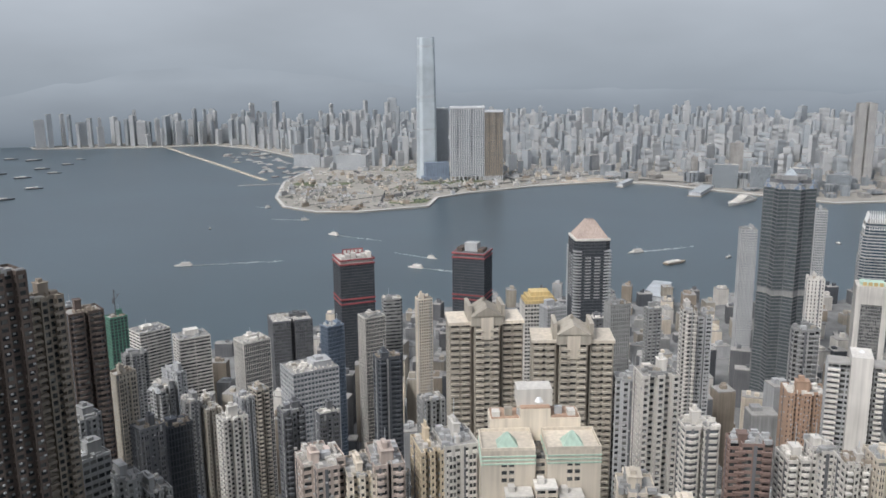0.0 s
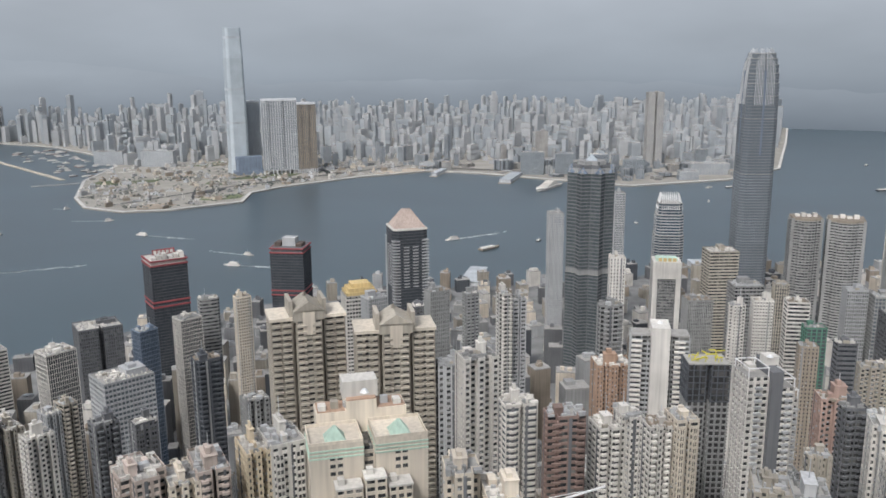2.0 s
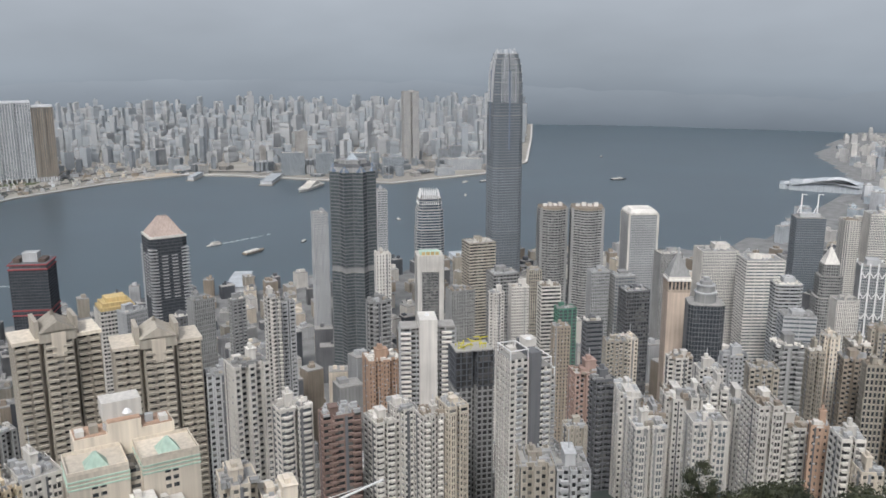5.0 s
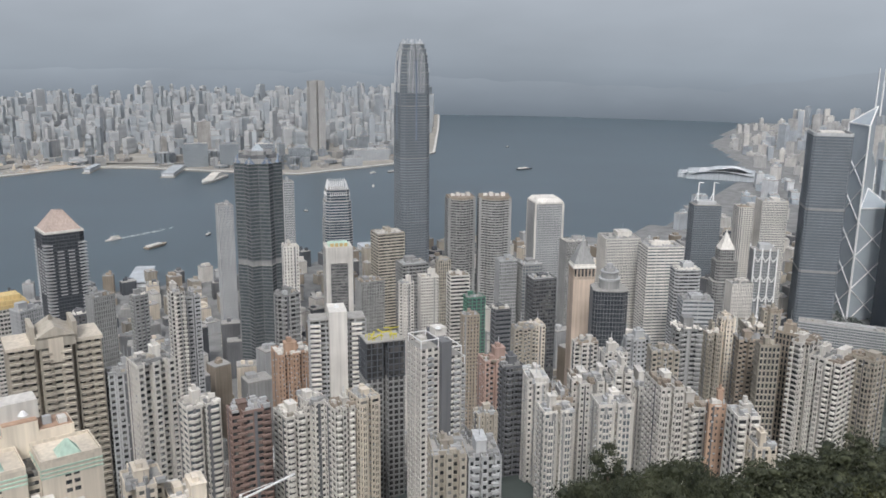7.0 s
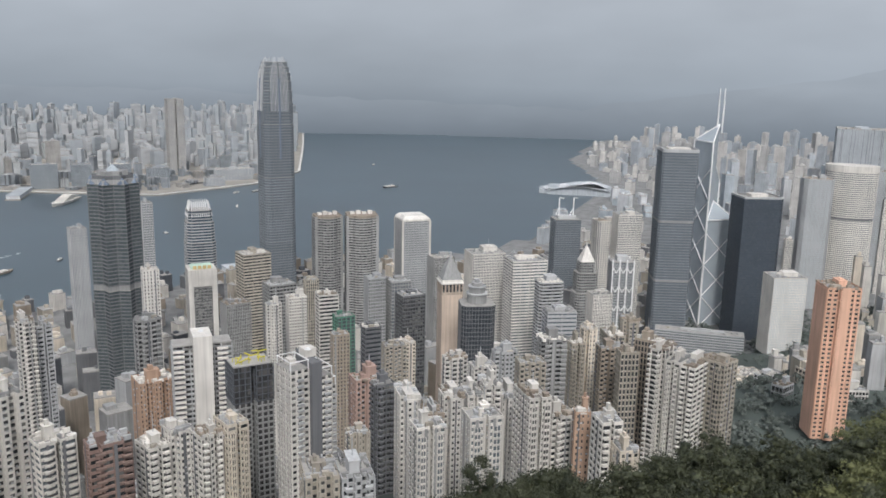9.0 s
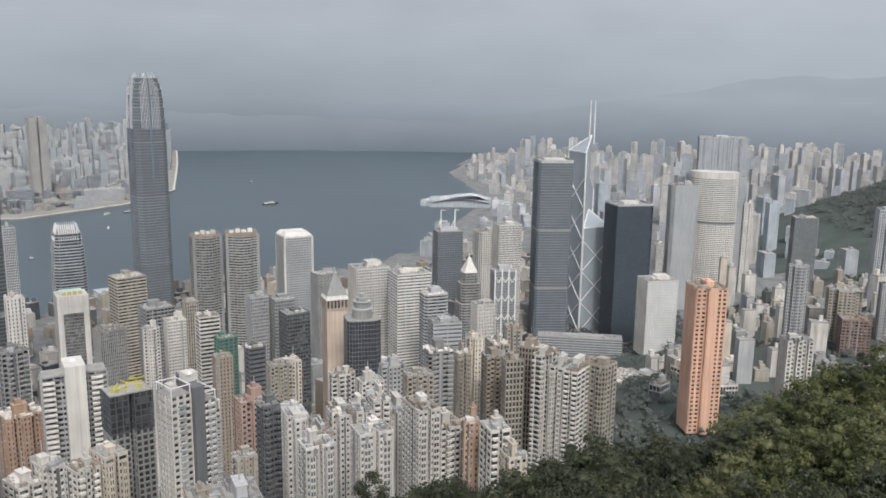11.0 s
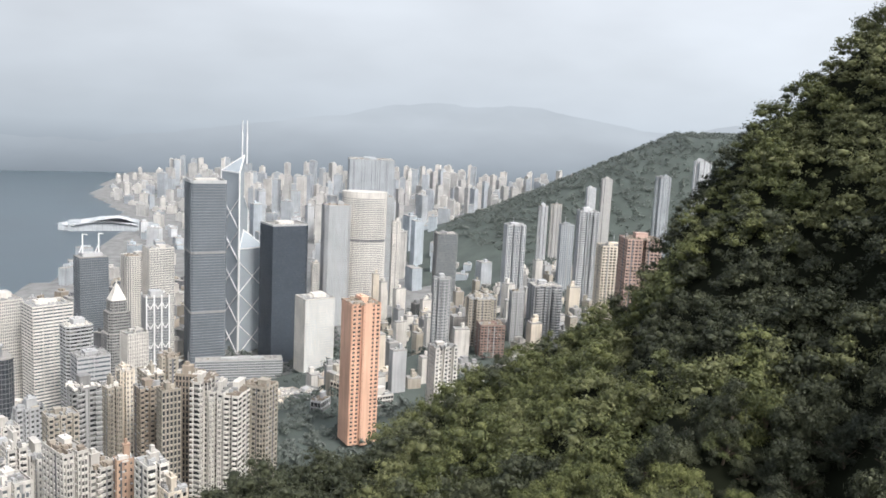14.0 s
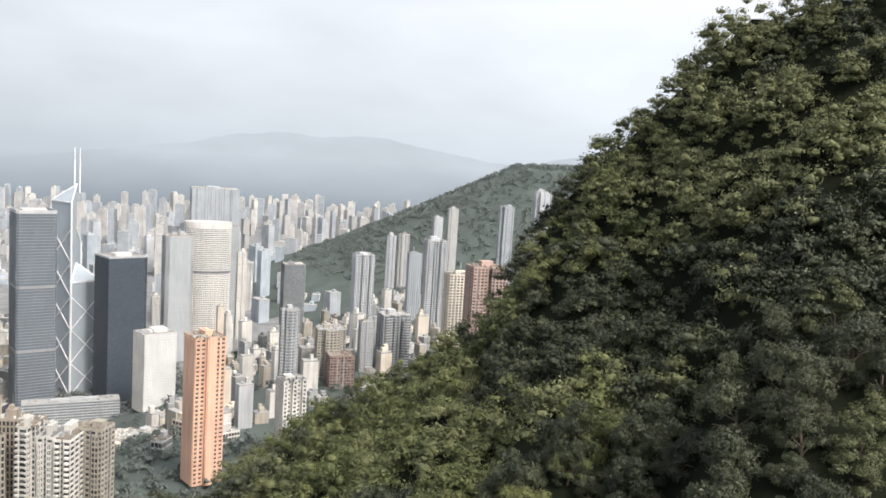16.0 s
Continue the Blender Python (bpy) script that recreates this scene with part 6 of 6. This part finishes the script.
def vessel(name, x, y, length, turn, hull, label, decks=2, category="boat"):
    b = thing(name, x, y, 0, turn, label, category)
    w = length * 0.24
    s = Solid()
    o = [(-length / 2, -w / 2), (length * 0.25, -w / 2), (length / 2, 0), (length * 0.25, w / 2), (-length / 2, w / 2)]
    s.prism([(p * 0.94, q * 0.8) for p, q in o], -1, length * 0.05 + 1, o)
    part("hull", s, hull, b)
    for k in range(decks):
        solid_part("deckhouse", b, PAINT["white"], (-length * (0.42 - 0.05 * k), length * (0.18 - 0.07 * k), -w * 0.38, w * 0.38, length * 0.05 + 1 + k * 2.6, length * 0.05 + 3.5 + k * 2.6))
    m = Solid()
    m.beam((-length * 0.1, 0, length * 0.05 + 1), (-length * 0.1, 0, length * 0.05 + 6 + 2.6 * decks), 0.5)
    part("mast", m, STEEL, b)
    return b


def wake(x0, y0, x1, y1, w, seed):
    """A tapering trail of foam."""
    rng = random.Random(seed)
    a, c = Vector((x0, y0)), Vector((x1, y1))
    u = (c - a).normalized()
    n = Vector((-u.y, u.x))
    s = Solid()
    k = 40
    for i in range(k):
        t = i / k
        for _ in range(3):
            if rng.random() < 1.05 - 0.8 * t:
                p = a + (c - a) * (t + rng.uniform(0, 0.03)) + n * rng.gauss(0, 0.28) * w * (0.35 + t)
                l2, h2 = (c - a).length / k * rng.uniform(0.8, 1.6), w * rng.uniform(0.14, 0.34)
                q = [p + u * l2 + n * 0, p + n * h2, p - u * l2, p - n * h2]
                s.add([(*v, 0.12) for v in q], [(0, 1, 2, 3)])
    tagged(new("wake", s.mesh("wake", FOAM)), "white foam wake trailing on the water", "wake", kind="stuff")


WHITE_HULL, DARK_HULL = PAINT["white"], PAINT["dark_grey"]
for i, (x, y, l, t, wx, wy, ww) in enumerate(((273, 1827, 30, 165, 470, 1775, 11), (658, 1990, 26, 120, 735, 1870, 9), (698, 1585, 28, 130, 775, 1495, 9), (764, 1644, 20, -60, 715, 1735, 8),
                                              (1185, 1488, 30, 175, 1340, 1476, 11), (655, 2215, 20, 0, 580, 2275, 8), (619, 2460, 18, 20, 590, 2490, 8))):
    vessel("ferry", x, y, l * 1.25, t, WHITE_HULL, "white fast ferry running with a foaming wake", 2, "ferry")
    wake(x, y, wx, wy, ww, i)
for x, y, l, t in ((1194, 1368, 60, 5), (26, 4158, 70, 10), (-81, 2997, 70, 5), (11, 3218, 60, -5), (151, 3922, 50, 0), (-22, 3542, 62, 5), (51, 3806, 60, 10), (-63, 4258, 60, 0), (90, 3640, 55, 0), (-110, 3700, 70, 4), (210, 4100, 40, 0)):
    vessel("barge", x, y, l, t, DARK_HULL if l != 60 or y > 1400 else PAINT["tan"], "low dark cargo barge at anchor in the harbour", 1, "barge")
for x, y, l, t in ((403, 2209, 14, 60), (1329, 1356, 24, 20), (2619, 1199, 26, 40), (2044, 1417, 22, 30), (2593, 1190, 60, -30), (1645, 1345, 16, 90), (2300, 1520, 40, -10), (2400, 1500, 36, -10), (3100, 1500, 30, 10), (2250, 1560, 30, 0)):
    vessel("boat", x, y, l, t, rng.choice([WHITE_HULL, DARK_HULL]), "small harbour boat on the water", 1)
vessel("cruise_ship", 1862, 1870, 150, 200, WHITE_HULL, "white cruise ship moored at the far shore", 5, "ship")
rng2 = random.Random(8)
for i in range(70):
    x, y = rng2.uniform(790, 1010), rng2.uniform(3060, 4000)
    vessel("barge", x, y, rng2.uniform(18, 42), rng2.uniform(-15, 15), rng2.choice([DARK_HULL, PAINT["brick_red"], PAINT["far_grey"], PAINT["white"]]), "barge moored in rows inside the boat shelter", 1, "barge")

# ---- distant hills ----
def ridge(name, line, r, mat, label, seed):
    n = 160
    v, f = [], []
    b0, b1 = line[0][0], line[-1][0]
    for i in range(n + 1):
        b = b0 + (b1 - b0) * i / n
        e = along(line, b) + 0.25 * noise.fractal((b * 0.35, seed, 0), 1.0, 2.0, 4)
        z = max(2, EYE + r * math.tan(radians(e)))
        for rr, zz in ((r, z), (r - 12, z * 0.72), (r - 24, z * 0.3), (r - 36, -5)):
            v.append((rr * math.sin(radians(b)), rr * math.cos(radians(b)), zz))
    f = [(i * 4 + j, (i + 1) * 4 + j, (i + 1) * 4 + j + 1, i * 4 + j + 1) for i in range(n) for j in range(3)]
    me = bpy.data.meshes.new(name)
    me.from_pydata(v, [], f)
    me.shade_smooth()
    me.materials.append(mat)
    tagged(new(name, me), label, "hills", kind="structure")


# the hills glow: haze, darkening towards the water, is put into their emission
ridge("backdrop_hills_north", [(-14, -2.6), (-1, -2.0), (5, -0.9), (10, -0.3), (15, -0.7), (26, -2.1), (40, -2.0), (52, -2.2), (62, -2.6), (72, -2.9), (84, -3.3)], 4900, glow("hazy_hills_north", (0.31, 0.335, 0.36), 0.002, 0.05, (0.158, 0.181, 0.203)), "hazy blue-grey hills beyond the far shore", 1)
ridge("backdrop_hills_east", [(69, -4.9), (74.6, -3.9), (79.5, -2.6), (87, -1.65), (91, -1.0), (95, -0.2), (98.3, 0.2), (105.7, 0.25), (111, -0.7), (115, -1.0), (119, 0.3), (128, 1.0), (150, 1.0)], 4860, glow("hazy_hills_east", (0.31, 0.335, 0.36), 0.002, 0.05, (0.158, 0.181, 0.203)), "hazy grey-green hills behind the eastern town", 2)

# ---- parks and wooded slopes in the valley ----
def park():
    rng = np.random.default_rng(9)
    vs, fs, n, k = [], [], 0, 0
    for _ in range(60000):
        b, r = rng.uniform(70, 126), rng.uniform(330, 2900)
        x, y = r * math.sin(radians(b)), r * math.cos(radians(b))
        g = land(x, y)
        court = 69 < b < 93 and 700 < r < 1560
        if k > 4600 or g < (3 if court else 12):
            continue
        valley = (86 < b and r < 1500) or (b > 101 and g > 75) or (84 < b < 101 and r < 1700) or court
        if not valley or not spread.free((x, y), 17):
            continue
        s = rng.uniform(0.8, 1.4) * (1.0 if r < 1200 else 1.5)
        v, f = crown(rng, 5.2 * s, 5.0 * s, 24 if r > 900 else 80, 2.2 * s, 1, (3, 5) if r > 900 else (4, 7))
        vs.append(v + (x, y, g + 1.0))
        fs.append(f + n)
        n += len(v)
        k += 1
    k = 0
    for _ in range(20000):
        b, r = rng.uniform(95, 119), 1250 + 1700 * math.sqrt(rng.uniform(0, 1))
        x, y = r * math.sin(radians(b)), r * math.cos(radians(b))
        g = land(x, y)
        if k > 2000 or g < 80 or not spread.free((x, y), 15):
            continue
        v, f = crown(rng, 11, 8, 30, 3.4, 1, (2, 4))
        vs.append(v + (x, y, g - 1.0))
        fs.append(f + n)
        n += len(v)
        k += 1
    tagged(new("park_woodland", leaf_mesh("park_woodland", np.concatenate(vs), np.concatenate(fs), LEAF_HAZED)), "belts of trees covering the valley and parkland", "woodland", kind="stuff")


park()
tower(1262, 84, 40, 125, 24, -84, "pale_grey", "grey", "office", "box", "long low pale public building in front of the towers", name="office_block")
tower(1160, 70, 32, 60, 20, -74, "white", "grey", "office", "box", "low white public building among trees", name="office_block")
for i, (x, y, top, w, d) in enumerate(((880, 60, 12, 46, 24), (925, 20, 14, 60, 22), (940, 75, 10, 40, 20), (985, 15, 10, 30, 18), (830, 20, 9, 26, 16), (800, -10, 9, 24, 14), (700, -70, 9, 20, 12), (735, -40, 10, 18, 12), (690, -20, 8, 16, 10), (1010, -40, 12, 34, 18), (860, -80, 9, 26, 15), (1080, -90, 12, 40, 16))):
    tower(x, y, land(x, y) + top, w, d, -70 + 20 * (i % 3), ("white", "cream", "pale_grey")[i % 3], "dark", "office", "box", "low white public building among trees", name="garden_house")
